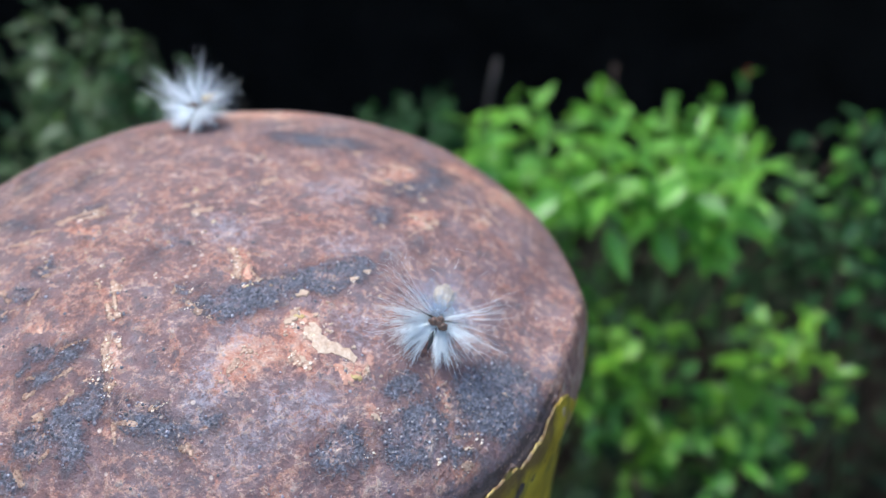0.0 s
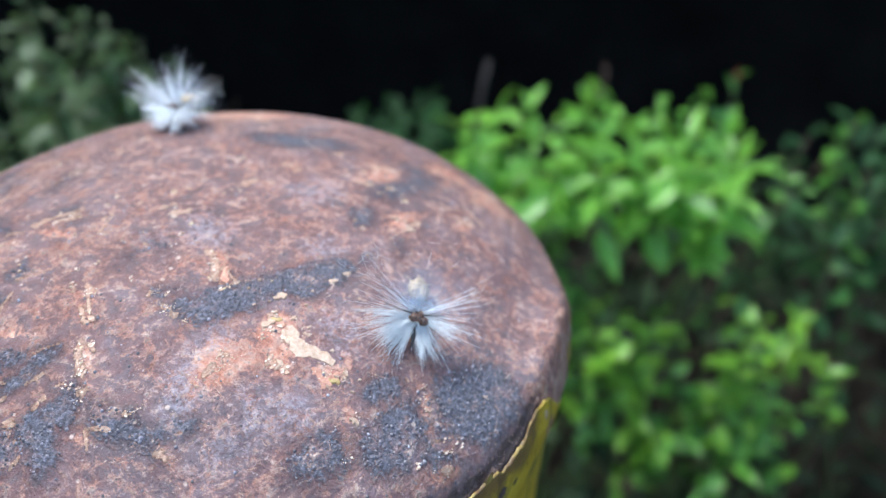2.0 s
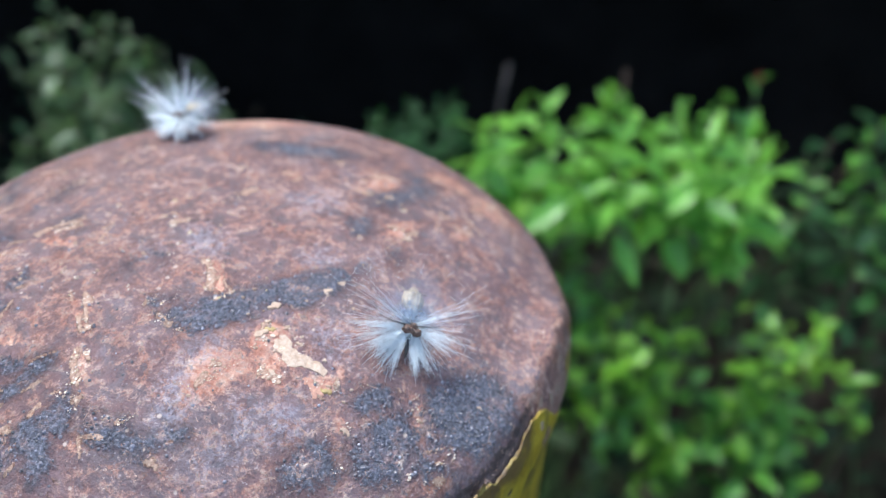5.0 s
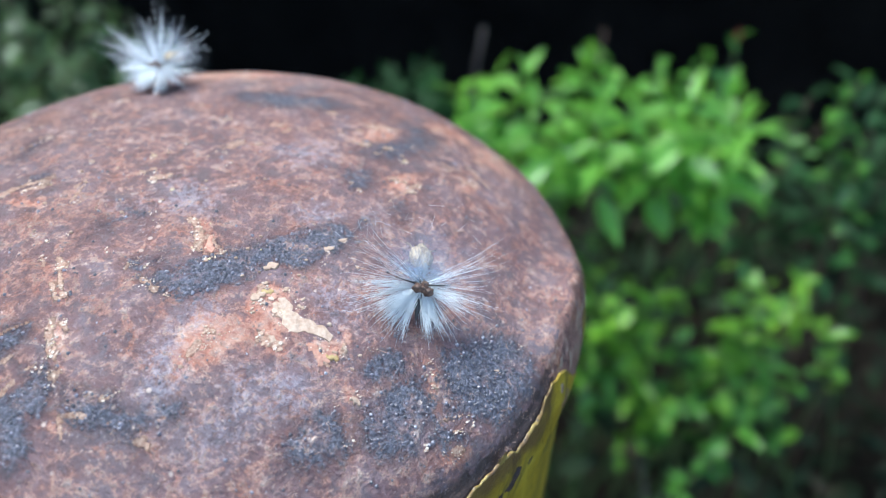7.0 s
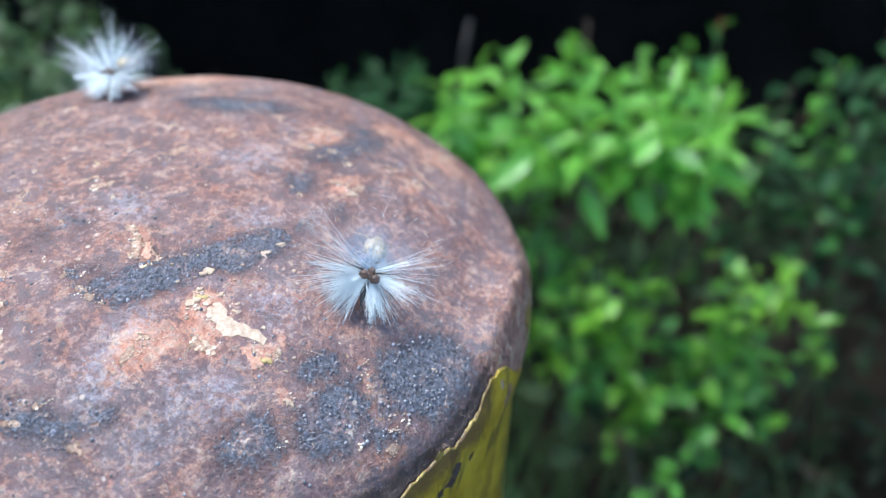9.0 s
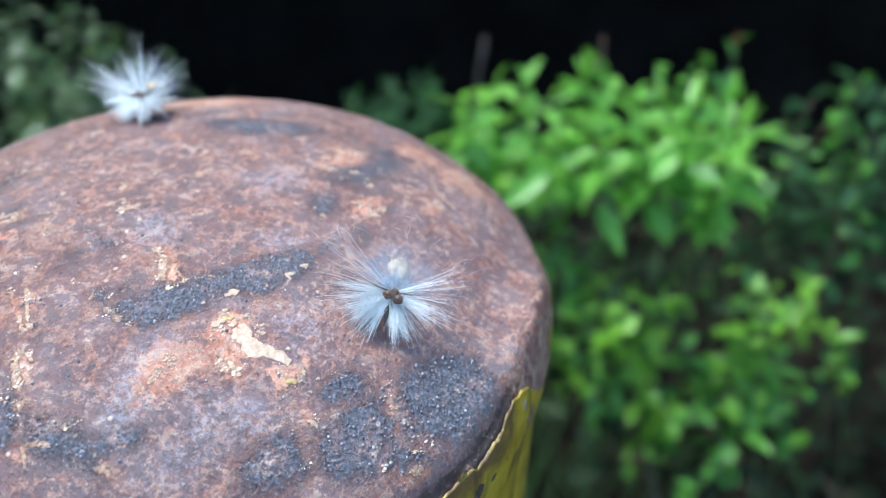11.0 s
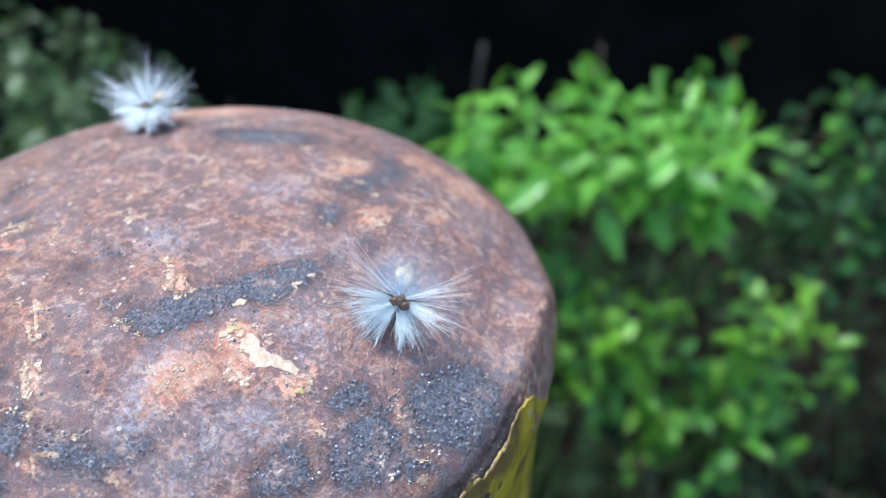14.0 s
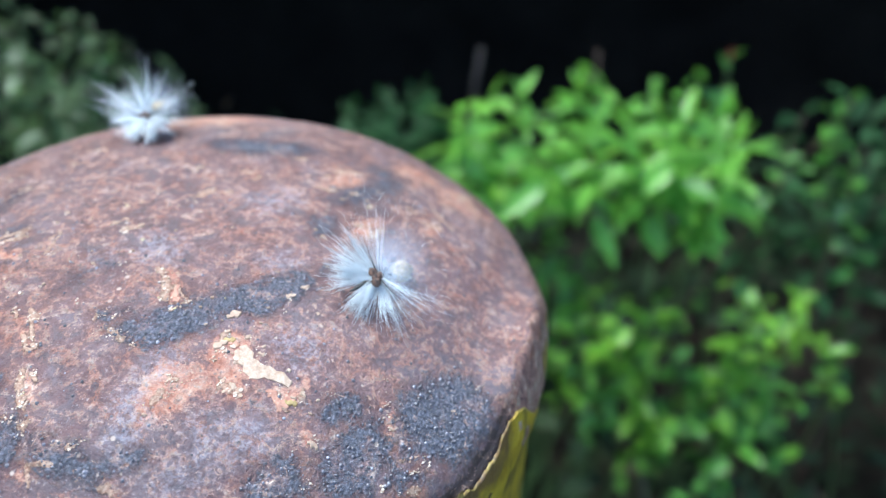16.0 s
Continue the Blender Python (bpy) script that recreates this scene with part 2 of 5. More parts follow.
RUST = rust_material()
GRAIN = grain_material()
YELLOW = paint_material()
CRUMB = crumb_material()
CREAM = flake_material("cream_paint", (0.36, 0.225, 0.145), (0.54, 0.395, 0.295))
PEACH = flake_material("peach_paint", (0.36, 0.155, 0.10), (0.54, 0.29, 0.20))
GOLD = flake_material("gold_paint", (0.28, 0.16, 0.06), (0.46, 0.34, 0.14))
LEAF_BRIGHT = leaf_material("bright_leaf", (0.022, 0.12, 0.013), (0.27, 0.56, 0.075), (0.42, 0.80, 0.10))
LEAF_LIME = leaf_material("lime_leaf", (0.07, 0.20, 0.013), (0.27, 0.50, 0.05), (0.42, 0.75, 0.08))
LEAF_MID = leaf_material("mid_leaf", (0.026, 0.095, 0.020), (0.15, 0.36, 0.05), (0.30, 0.65, 0.08))
LEAF_GREY = leaf_material("grey_leaf", (0.032, 0.070, 0.026), (0.13, 0.195, 0.085), (0.23, 0.38, 0.12), 0.4, 0.35)
# Darker copy of the leaf colours: shade on the far plants is put in.
LEAF_DIM = leaf_material("shade_dark_leaf", (0.010, 0.036, 0.012), (0.04, 0.11, 0.034), (0.09, 0.23, 0.05), 0.5, 0.25)
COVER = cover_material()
STEM_GREEN = stem_material("green_stem", (0.05, 0.09, 0.025), (0.11, 0.17, 0.05))
STEM_BROWN = stem_material("brown_stem", (0.05, 0.03, 0.02), (0.13, 0.08, 0.055))
STEM_PALE = stem_material("dry_wood", (0.05, 0.038, 0.032), (0.13, 0.10, 0.08))
STEM_RED = stem_material("red_shoot", (0.16, 0.03, 0.015), (0.25, 0.07, 0.03))
DIRT = soil_material("leaf_mould", (0.006, 0.005, 0.004), (0.035, 0.026, 0.018), 14)
# Near black: the deep shade behind the plants put into a colour.
SHADE_BACKDROP = soil_material("deep_shade_backdrop", (0.0025, 0.0025, 0.0022), (0.010, 0.0085, 0.007), 5)
WAX = wax_material("wax_threads", (0.97, 0.985, 0.985), 0.0)
FILM = film_material("wax_film", (0.74, 0.80, 0.93), 0.13, 0.50)
CORE = film_material("packed_wax", (0.93, 0.965, 0.975), 0.75, 1.0)
# Dark purplish copy of WAX: the shaded fringe of the tips put into colour.
DUSK = wax_material("shaded_purplish_wax", (0.22, 0.19, 0.32), 0.4)
VEIL = wax_material("fine_wax_threads", (0.78, 0.85, 0.94), 0.82)
BROWN_SHELL = shell_material("brown_shell", (0.022, 0.013, 0.010), (0.21, 0.115, 0.08), 0.55)
BLACK_SHELL = shell_material("black_shell", (0.008, 0.007, 0.007), (0.03, 0.025, 0.022))
TAN_SHELL = shell_material("tan_shell", (0.24, 0.165, 0.095), (0.48, 0.37, 0.24), 0.5)


# ---- mesh helpers ----
def mesh_ob(name, verts, faces, material, parent=None, label="", smooth=True):
    me = bpy.data.meshes.new(name)
    me.from_pydata([tuple(v) for v in verts], [], faces)
    me.materials.append(material)
    if smooth:
        me.polygons.foreach_set("use_smooth", [True] * len(me.polygons))
    me.update()
    ob = new(name, me)
    if parent:
        ob.parent = parent
    return tagged(ob, label)


def thing(name, m, label, category, group=""):
    ob = new(name)
    ob.empty_display_size = 0.01
    ob.matrix_world = m
    return tagged(ob, label, category, group)


def tube(lines, sides=5):
    """Verts and faces of tapered tubes along polylines of (point, radius)."""
    verts, faces = [], []
    for line in lines:
        first = len(verts)
        for i, (p, r) in enumerate(line):
            a, b = line[max(i - 1, 0)][0], line[min(i + 1, len(line) - 1)][0]
            d = (b - a).normalized()
            u = d.orthogonal().normalized()
            w = d.cross(u)
            for k in range(sides):
                g = 2 * math.pi * k / sides
                verts.append(p + (u * math.cos(g) + w * math.sin(g)) * r)
        for i in range(len(line) - 1):
            for k in range(sides):
                q = first + i * sides
                faces.append((q + k, q + (k + 1) % sides, q + sides + (k + 1) % sides, q + sides + k))
        faces.append(tuple(first + k for k in reversed(range(sides))))
        faces.append(tuple(first + (len(line) - 1) * sides + k for k in range(sides)))
    return verts, faces


def lump(size, shape=None, rings=10, around=16, rough=0.0, seed=0):
    """A closed rounded body with half-axes size; shape(unit vector) -> scale of the radius."""
    verts, faces = [], []
    for i in range(rings + 1):
        a = math.pi * i / rings
        for k in range(around):
            g = 2 * math.pi * k / around
            d = Vector((math.sin(a) * math.cos(g), math.sin(a) * math.sin(g), math.cos(a)))
            q = (shape(d) if shape else 1.0) * (1 + rough * noise.noise(d * 3 + Vector((seed, 0, 0))))
            verts.append(Vector((d.x * size[0], d.y * size[1], d.z * size[2])) * q)
    for i in range(rings):
        for k in range(around):
            n = (k + 1) % around
            faces.append((i * around + k, (i + 1) * around + k, (i + 1) * around + n, i * around + n))
    return verts, faces


# ---- the bollard ----
R, RISE, BEND, FALL = 0.057, 0.02141, 3.143, 0.835


def dome(r):
    return RISE * max(1e-9, 1 - min(r / R, 1.0) ** BEND) ** FALL


def shoulder(g):
    """How far the rim stands over its mean height, at g degrees round the post: it is dented."""
    return 0.0082 * math.exp(-(((g + 12) / 15) ** 2)) + 0.0014


def worn(r, g):
    """The radius at which the cap's edge has worn back and rolled over, on the dented side."""
    u = min(max((r - 0.048) / (R - 0.048), 0.0), 1.0)
    return r - (0.0009 + 0.0008 * noise.noise((g * 0.4, 0, 2))) * math.exp(-(((g + 11) / 14) ** 2)) * u ** 3


def cap_height(r, g):
    u = min(max((r - 0.048) / (R - 0.048), 0.0), 1.0)
    return dome(r) + shoulder(g) * u * u - 0.0014 * max(0.0, (r - R + 0.0025) / 0.0025) ** 2.5


def on_cap(x, y):
    """The point of the cap's surface over x, y, as it is before the edge wore back."""
    r, g = math.hypot(x, y), math.degrees(math.atan2(y, x))
    k = worn(r, g) / max(r, 1e-6)
    return Vector((x * k, y * k, cap_height(r, g)))


def wall_radius(z):
    """The post's radius at a height: a swollen lip above a slimmer tube."""
    return R - 0.0008 + 0.0019 * math.exp(-(((z + 0.003) / 0.0085) ** 2))


def dome_normal(x, y):
    r = math.hypot(x, y)
    if r < 1e-6:
        return Vector((0, 0, 1))
    slope = (dome(r + 1e-5) - dome(r - 1e-5)) / 2e-5
    return Vector((-slope * x / r, -slope * y / r, 1)).normalized()


# stains on the cap, as outlines in millimetres from the axis
DARK_BAND = [[(4.9, -28.7), (6.3, -27.6), (7.7, -26.6), (9.9, -25.4), (12.5, -24), (14.3, -22.5), (16.8, -20.9), (20.1, -18.4), (23.5, -16.3), (25.8, -16.9), (25.6, -19.2), (24.4, -20.7), (22.4, -21.9), (21.3, -23.8), (19.3, -24.4), (17.7, -24.1), (16.6, -25.6), (15.5, -26.9), (14.1, -28.1), (12.5, -28.9), (10.8, -30.2), (9.3, -31.2), (7.8, -30.8), (5.7, -30.1), (4.5, -29.7)],
    [(1.9, -27.2), (2.8, -26.5), (3.7, -27.1), (3.4, -27.9), (2.3, -27.8)],
    [(4.4, -26.5), (4.8, -25.9), (5.3, -26.6), (4.9, -27)]]
DARK_LEFT = [[(-0.3, -41.7), (1.5, -41.8), (3.3, -42.2), (5.9, -42.2), (6.9, -43.3), (7.9, -44.3), (8.8, -44.9), (8.7, -45.7), (7.6, -45.3), (6.2, -45.1), (4.9, -44.9), (3.6, -45.1), (2.5, -44.5), (1.5, -43.8), (0.4, -43.3)],
    [(-3.8, -41.4), (-2.6, -40.1), (-1.2, -41.2), (-0.5, -42.8), (-1.2, -44.6), (-2.5, -44.7), (-1.2, -47.1), (-0.9, -48.8), (-2.8, -49.2), (-3.8, -48.3), (-5, -46.9), (-7.3, -45.5), (-6.7, -44.4), (-5.8, -43.2), (-4, -42.7)],
    [(-8.4, -45.2), (-6.9, -44.6), (-5.6, -46.2), (-5.5, -47.4), (-6.7, -48.6), (-8.8, -48.4), (-10, -47.3), (-9.9, -45.8)]]
DARK_STREAKS = [[(-6.7, -35.7), (-5.8, -36.9), (-6.9, -38.4), (-7.6, -39.1), (-8.5, -40.4), (-10, -41.7), (-11.5, -41.7), (-10.6, -40.3), (-9, -39.2), (-8.6, -37.8), (-8.4, -36.8)],
    [(-13, -37.2), (-11.4, -36.6), (-9.6, -37.2), (-9.9, -38.2), (-11.2, -38.5), (-11.9, -39.2), (-12.5, -39.8), (-12.9, -38.5)],
    [(-19.4, -28.4), (-16.6, -29), (-16.3, -29.8), (-17.6, -30.6), (-19.2, -30.1)],
    [(-19.6, -32.1), (-18.4, -32.6), (-18.1, -33.4), (-18.8, -33.5)],
    [(-18.5, -25.6), (-17, -23.8), (-16.1, -25.2), (-16.6, -26.8), (-17.8, -26.6)],
    [(8.3, -43.4), (9.2, -42.4), (10.9, -42.3), (12.6, -41.7), (12.8, -42.4), (11.5, -43.4), (9.7, -43.9), (8.5, -44)],
    [(-10.9, -49.4), (-9.3, -49.8), (-7.6, -50.7), (-7.1, -51.2), (-10.2, -51.2)]]
DARK_FAR_LEFT = [[(-24.3, -5.7), (-24.4, -2.1), (-23.5, -0.2), (-21.7, 0), (-20.6, -3.3), (-21.8, -5), (-21.8, -7.6), (-23.2, -8.3)],
    [(-18.7, -11.6), (-16.4, -10.1), (-15.2, -13.1), (-17.2, -13.6)],
    [(-38.2, 3), (-36.3, 5.2), (-30.3, -4.5), (-31.9, -6.1), (-34.4, -6.2)],
    [(-30.9, -14.2), (-26.4, -13.8), (-22.6, -15.7), (-22.3, -17.6), (-25.8, -17.8), (-29.2, -16.8)],
    [(-2.9, -18), (-0.7, -18.4), (1.1, -19), (0.9, -20.6), (-1.4, -19.7)],
    [(-5, -21.4), (-3, -20.6), (-2.4, -22.8), (-3.8, -23.5)]]
DARK_REAR = [[(-0.8, 17.2), (3.9, 18.5), (8.8, 19.4), (13.9, 19.5), (19.4, 17.3), (16.9, 14.9), (12.3, 13.7), (7.5, 13.1), (2.3, 13.9)],
    [(23.9, 1.2), (24.6, 4.6), (27.9, 7.7), (30.2, 12), (28.1, 12.9), (27.1, 16.4), (30.3, 15), (32.7, 11.8), (32.2, 7.6), (30.3, 4), (27.9, 1.5), (24.6, -0.2)],
    [(22.2, -3.9), (25, -2.7), (26.3, -5.3), (25.9, -7.8), (23.5, -8.1)],
    [(29.7, -10.1), (30.7, -8.9), (31.8, -10.9), (30.4, -12.4)],
    [(25.5, -14.6), (27.7, -13.1), (28, -14.8), (26.2, -16.1)]]
DARK_NEAR = [[(29.8, -34.2), (30.6, -32.4), (32.2, -30.8), (33.8, -30.4), (34.3, -31.6), (33.5, -32.8), (32.1, -33.9), (30.7, -34.8)],
    [(30.7, -36.9), (32.3, -35.3), (34, -33.8), (35.3, -32.2), (36.4, -32.1), (36.5, -33.3), (37.8, -34.1), (38.6, -35.3), (36.9, -36.6), (35.9, -38.7), (36.3, -39.5), (33.8, -40.8), (32, -41), (30.9, -39.9), (30.1, -38.7)],
    [(23.1, -43.7), (23.1, -42.2), (24.3, -41), (25.8, -39.8), (27.5, -39), (28.8, -39.4), (28.9, -40.3), (29.6, -41.1), (28.6, -42.1), (27.1, -43.3), (24.9, -44.2)]]
DARK_EDGE = [[(38.3, -29.8), (38.4, -27.8), (40.2, -26.2), (42.1, -24.4), (44.8, -22.7), (46.6, -22.1), (48.6, -23.5), (49.8, -24.5), (48.9, -27.6), (47.6, -30.2), (45.6, -32), (43.6, -32.7), (41.7, -33.5), (39.2, -34.5), (38.4, -33.2), (38.5, -31.5)],
    [(37.6, -37.3), (38.7, -36), (41.8, -35), (42.5, -35.3), (39.5, -37.4), (37.7, -38)],
    [(41.5, -37.7), (43.2, -35.9), (44.8, -34.5), (43.3, -36.7), (41.8, -38)]]
ORANGE_MIDDLE = [[(10, -37.4), (10.2, -34.6), (11.2, -32.7), (14.2, -32), (17, -32.3), (17.7, -33.5), (16.4, -35.6), (14.3, -37.3), (12.5, -39.1), (11, -39.1)],
    [(17.9, -33.1), (19, -32.1), (20.6, -32.7), (20.7, -34.4), (19.4, -34.8), (18.5, -34)],
    [(24, -32.6), (27.3, -31.5), (28.1, -32.2), (27, -33.3), (25.5, -34.9), (24.3, -34)],
    [(26.4, -30.4), (28, -29.7), (28.4, -31.8), (27.1, -32.2)],
    [(7, -18.9), (8.8, -19.8), (10.5, -22.7), (11.4, -24.1), (9.8, -25), (8.1, -22.7), (6.8, -20.1)],
    [(19.1, -29.7), (20.4, -28.9), (20.8, -30.8), (19.8, -31.1)]]
ORANGE_LEFT = [[(-8.8, -27.5), (-7.6, -27.4), (-5.5, -30.4), (-5.5, -27.7), (-4.3, -28.6), (-4.4, -31.2), (-3.5, -32.4), (-4.9, -32.5), (-6.7, -30.1)],
    [(-3.6, -35.4), (-2, -34.9), (-1.1, -38), (-1.7, -39.1), (-3, -37.5)],
    [(-14.5, -34.3), (-11.8, -33.6), (-10.5, -34.7), (-12.9, -35.8)],
    [(-1.5, -45.4), (0.8, -44.6), (1.6, -45.6), (-0.5, -46.3)],
    [(-19.1, -17.2), (-13.5, -16.4), (-12.6, -19), (-17.5, -18.4)],
    [(7, -29.7), (9, -30.2), (9.3, -32.1), (8, -32)]]
ORANGE_REAR = [[(20.5, 6.8), (23.6, 10.8), (27.9, 11.3), (27.9, 7.7), (24.6, 4.6), (22, 4.2)],
    [(26.7, -5.1), (28.8, -1.6), (31.3, -0.8), (32.6, -4.1), (31.7, -7), (29.7, -7.4), (27.5, -7)],
    [(37.2, -0.7), (38.7, 3.4), (41.5, 4.5), (42.1, 2.4), (39, -0.8)],
    [(29.4, 18.9), (34.2, 23.4), (38.6, 21.8), (39.9, 16.4), (35.8, 15.9), (31.8, 15.2)],
    [(15.3, 13.3), (17.5, 14.4), (18, 12.1), (16.3, 11.2)]]
# Peach chips, then orange rust with the far rim's bright highlight coloured in.
ORANGE_FAR = [[(39.6, 12.6), (41.4, 21), (46.4, 17.4), (43.2, 13)],
    [(-12, 29.5), (-2.6, 33.5), (4, 32.5), (-0.8, 27.5), (-8.6, 25)]]
ORANGE_NEAR = [[(40, -37.2), (42.1, -35.9), (42.9, -36.5), (41.3, -38.4), (40.2, -38.8)],
    [(27.5, -36), (28.7, -35.3), (29.6, -36.8), (28.5, -37.6)],
    [(37.9, -35.6), (39.6, -34.4), (39.7, -35.3), (38.4, -36.1)],
    [(36.3, -31.6), (37.9, -30.1), (38.9, -34.6), (37.6, -35.5)],
    [(28.1, -39.3), (29, -38.5), (29.4, -40.5), (28.7, -40.7)],
    [(39, -38.3), (42, -36.3), (42.4, -37.2), (39.7, -39.2)]]
# Bluish-white outlines: the sky's sheen on the cap, drawn as colour.
SHEEN_BLOTCHES = [[(9.9, -34), (11, -31), (12.9, -31.5), (11.2, -33.9)],
    [(16.7, -38.8), (18.4, -37.7), (19.8, -40.3), (19.2, -41.9), (17.9, -41.9)],
    [(13.2, -44.8), (16.5, -42.8), (18.2, -43), (15.1, -44.9)],
    [(7.8, -28.2), (10, -25.7), (11.5, -26.9), (9.8, -29.4)],
    [(8.1, -36.7), (9.8, -35.7), (11.5, -40), (10.9, -43.5), (8.4, -41.7)],
    [(22.8, -26.9), (26.1, -25.2), (28.8, -27.9), (26.2, -29.7)],
    [(19.8, -37.9), (23.4, -36.2), (24.7, -38.8), (21.8, -40.8)]]
# thin pale scrapes: x, y to x, y, half width
PALE = [(6.6, -19.6, 7.5, -20.6, 0.3), (7.7, -21.6, 9.1, -24.3, 0.4), (9.7, -24.8, 11.9, -24.2, 0.2), (4.4, -29.5, 6.1, -30.5, 0.4), (1.8, -28.2, 1.8, -27.6, 0.3), (17.3, -27.9, 17.3, -29.0, 0.4), (19.7, -30.3, 20.0, -30.8, 0.5), (18.8, -33.9, 20.5, -34.2, 0.6), (13.0, -34.4, 13.7, -34.3, 0.4), (12.0, -37.1, 12.5, -35.9, 0.4), (25.4, -34.3, 26.1, -34.8, 0.3), (27.4, -32.0, 27.3, -32.9, 0.3), (-5.8, -28.0, -5.1, -28.5, 0.4), (-4.6, -32.7, -3.1, -32.3, 0.3), (-2.1, -38.9, -1.7, -39.1, 0.4), (4.4, -42.7, 5.2, -42.4, 0.2), (-0.7, -41.5, -0.7, -40.6, 0.2)]
PALE_REST = [(22.9, 10.1, 26.6, 11.6, 0.3), (23.2, 4.0, 23.5, 4.0, 0.4), (28.4, -3.8, 29.0, -3.7, 0.3), (30.7, -6.3, 31.6, -3.8, 0.4), (39.3, 2.1, 40.0, 3.2, 0.5), (-1.3, -11.6, 0.1, -10.7, 0.3), (-17.3, -14.8, -15.2, -14.1, 0.4), (-4.2, -10.4, -2.4, -9.1, 0.2), (4.3, -2.6, 6.4, -0.3, 0.3), (11.7, 4.3, 11.8, 4.7, 0.2), (-3.6, -37.0, -3.6, -36.4, 0.3), (9.2, -45.6, 9.5, -45.3, 0.4), (1.6, -44.2, 3.4, -44.2, 0.2), (40.4, -37.3, 41.3, -36.6, 0.3), (39.2, -34.9, 39.3, -34.6, 0.3), (34.6, -30.0, 34.9, -30.3, 0.2), (8.5, -0.5, 9.4, 0.0, 0.2), (41.4, 18.6, 43.9, 23.8, 0.6)]
PALE_LEFT = [(-20.3, -15.8, -18.2, -14.1, 0.5), (-18.2, -14.1, -15.6, -12.3, 0.4), (-18.8, 12.2, -16.5, 12.7, 0.4), (-33, 4.5, -28.4, 3.9, 0.4), (-23, -1.2, -21.7, 0, 0.3), (-35.1, -3.7, -34.5, -2.1, 0.5), (-30.2, -8.7, -29.8, -7.7, 0.5), (-23.1, -17.8, -20.7, -17.4, 0.3), (-25, -20.4, -22.6, -20, 0.3), (-10.8, -14.2, -10.3, -12.7, 0.3), (-2, -11.3, 0.1, -10.1, 0.35), (-3.3, -9.1, -2.2, -8.7, 0.2), (-6.5, -27.3, -4.4, -31.2, 0.35), (-8.8, -27, -7.7, -28.3, 0.3), (-5.6, -30.9, -4.5, -32.5, 0.35), (-4, -32, -3.1, -32.3, 0.3)]
PALE_LOW = [(-3.6, -35.4, -2.6, -38.5, 0.4), (-2.5, -35.4, -1.6, -36.3, 0.4), (-2.1, -38.1, -2, -39.1, 0.3), (-8.9, -37.1, -6.3, -35.7, 0.25), (-7.8, -40.4, -6.5, -39.4, 0.3), (-10.8, -42.3, -9.9, -41.9, 0.35), (-10.6, -40.4, -11.3, -40.5, 0.25), (-5.9, -42.9, -5.1, -41.7, 0.3), (-4.2, -40.5, -3.3, -40, 0.25), (-1.5, -41.2, -0.7, -40.6, 0.35), (-8.8, -44.4, -7.9, -44.5, 0.4), (-7, -46, -6.5, -45.7, 0.25), (0.8, -44.6, 1.7, -46.1, 0.3), (-6.4, -48.4, -5.8, -47.4, 0.3), (-8.8, -49.3, -7.9, -50.3, 0.3), (-0.7, -49.5, -0.7, -48.5, 0.25), (9, -45.6, 10, -45.7, 0.35)]
# The last, wide entry is the pale line of the far rim's highlight.
PALE_RIM = [(-21.3, -29, -19.3, -30.5, 0.4), (-19, -32.5, -18.6, -31.8, 0.3), (-16.2, -31.1, -16, -28.5, 0.25), (-16.7, -26.6, -16, -26.4, 0.25), (42, 18.5, 43.9, 17.6, 0.6), (39.6, 11.3, 41.7, 10.5, 0.4), (38.3, 2.1, 39.7, 2, 0.4), (44.2, 14.5, 47.2, 14.3, 0.35), (23.6, 10.5, 26.9, 11.3, 0.3), (26.2, 3.4, 27.2, 4.6, 0.3), (31.7, 16.6, 34, 19.5, 0.35), (30.9, -4.4, 32.2, -4.1, 0.3), (-10.8, 27.2, -1.9, 30.2, 1.0)]
PALE_UPPER = [(-20.0, -16.1, -18.6, -14.1, 0.45), (-18.4, -14.4, -16.1, -13.0, 0.43), (-15.7, -13.7, -15.1, -11.8, 0.34), (-24.6, -5.5, -21.6, 0.1, 0.21), (-28.6, -3.7, -27.4, -2.4, 0.26), (-31.2, -8.7, -29.7, -8.7, 0.34), (-19.5, 7.5, -17.9, 7.0, 0.26), (-9.9, -17.5, -9.9, -13.4, 0.21), (-27.4, 8.4, -27.0, 9.9, 0.26), (8.4, 6.5, 10.8, 6.3, 0.26), (3.8, -1.9, 6.6, 0.6, 0.26), (-35.4, -2.7, -34.0, -2.4, 0.26)]
PALE_FAR = [(6.1, -19.3, 7.3, -19.9, 0.43), (7.6, -20.7, 8.7, -22.7, 0.43), (9.4, -22.0, 11.6, -24.1, 0.34), (21.5, 4.5, 23.1, 3.3, 0.26), (15.2, 13.0, 17.9, 12.7, 0.34), (41.5, 18.0, 44.2, 21.1, 0.7), (39.6, 13.5, 41.3, 13.6, 0.5), (36.3, 16.3, 38.5, 16.7, 0.4), (22.8, 11.0, 27.1, 11.6, 0.35), (38.0, 7.0, 39.9, 6.4, 0.3), (37.9, 2.2, 40.5, 2.4, 0.35), (39.8, 5.5, 41.9, 4.0, 0.3), (34.8, 5.1, 36.2, 3.8, 0.3), (-0.9, 24.4, 1.8, 28.0, 0.4), (-8.7, 24.9, -6.5, 26.4, 0.5)]
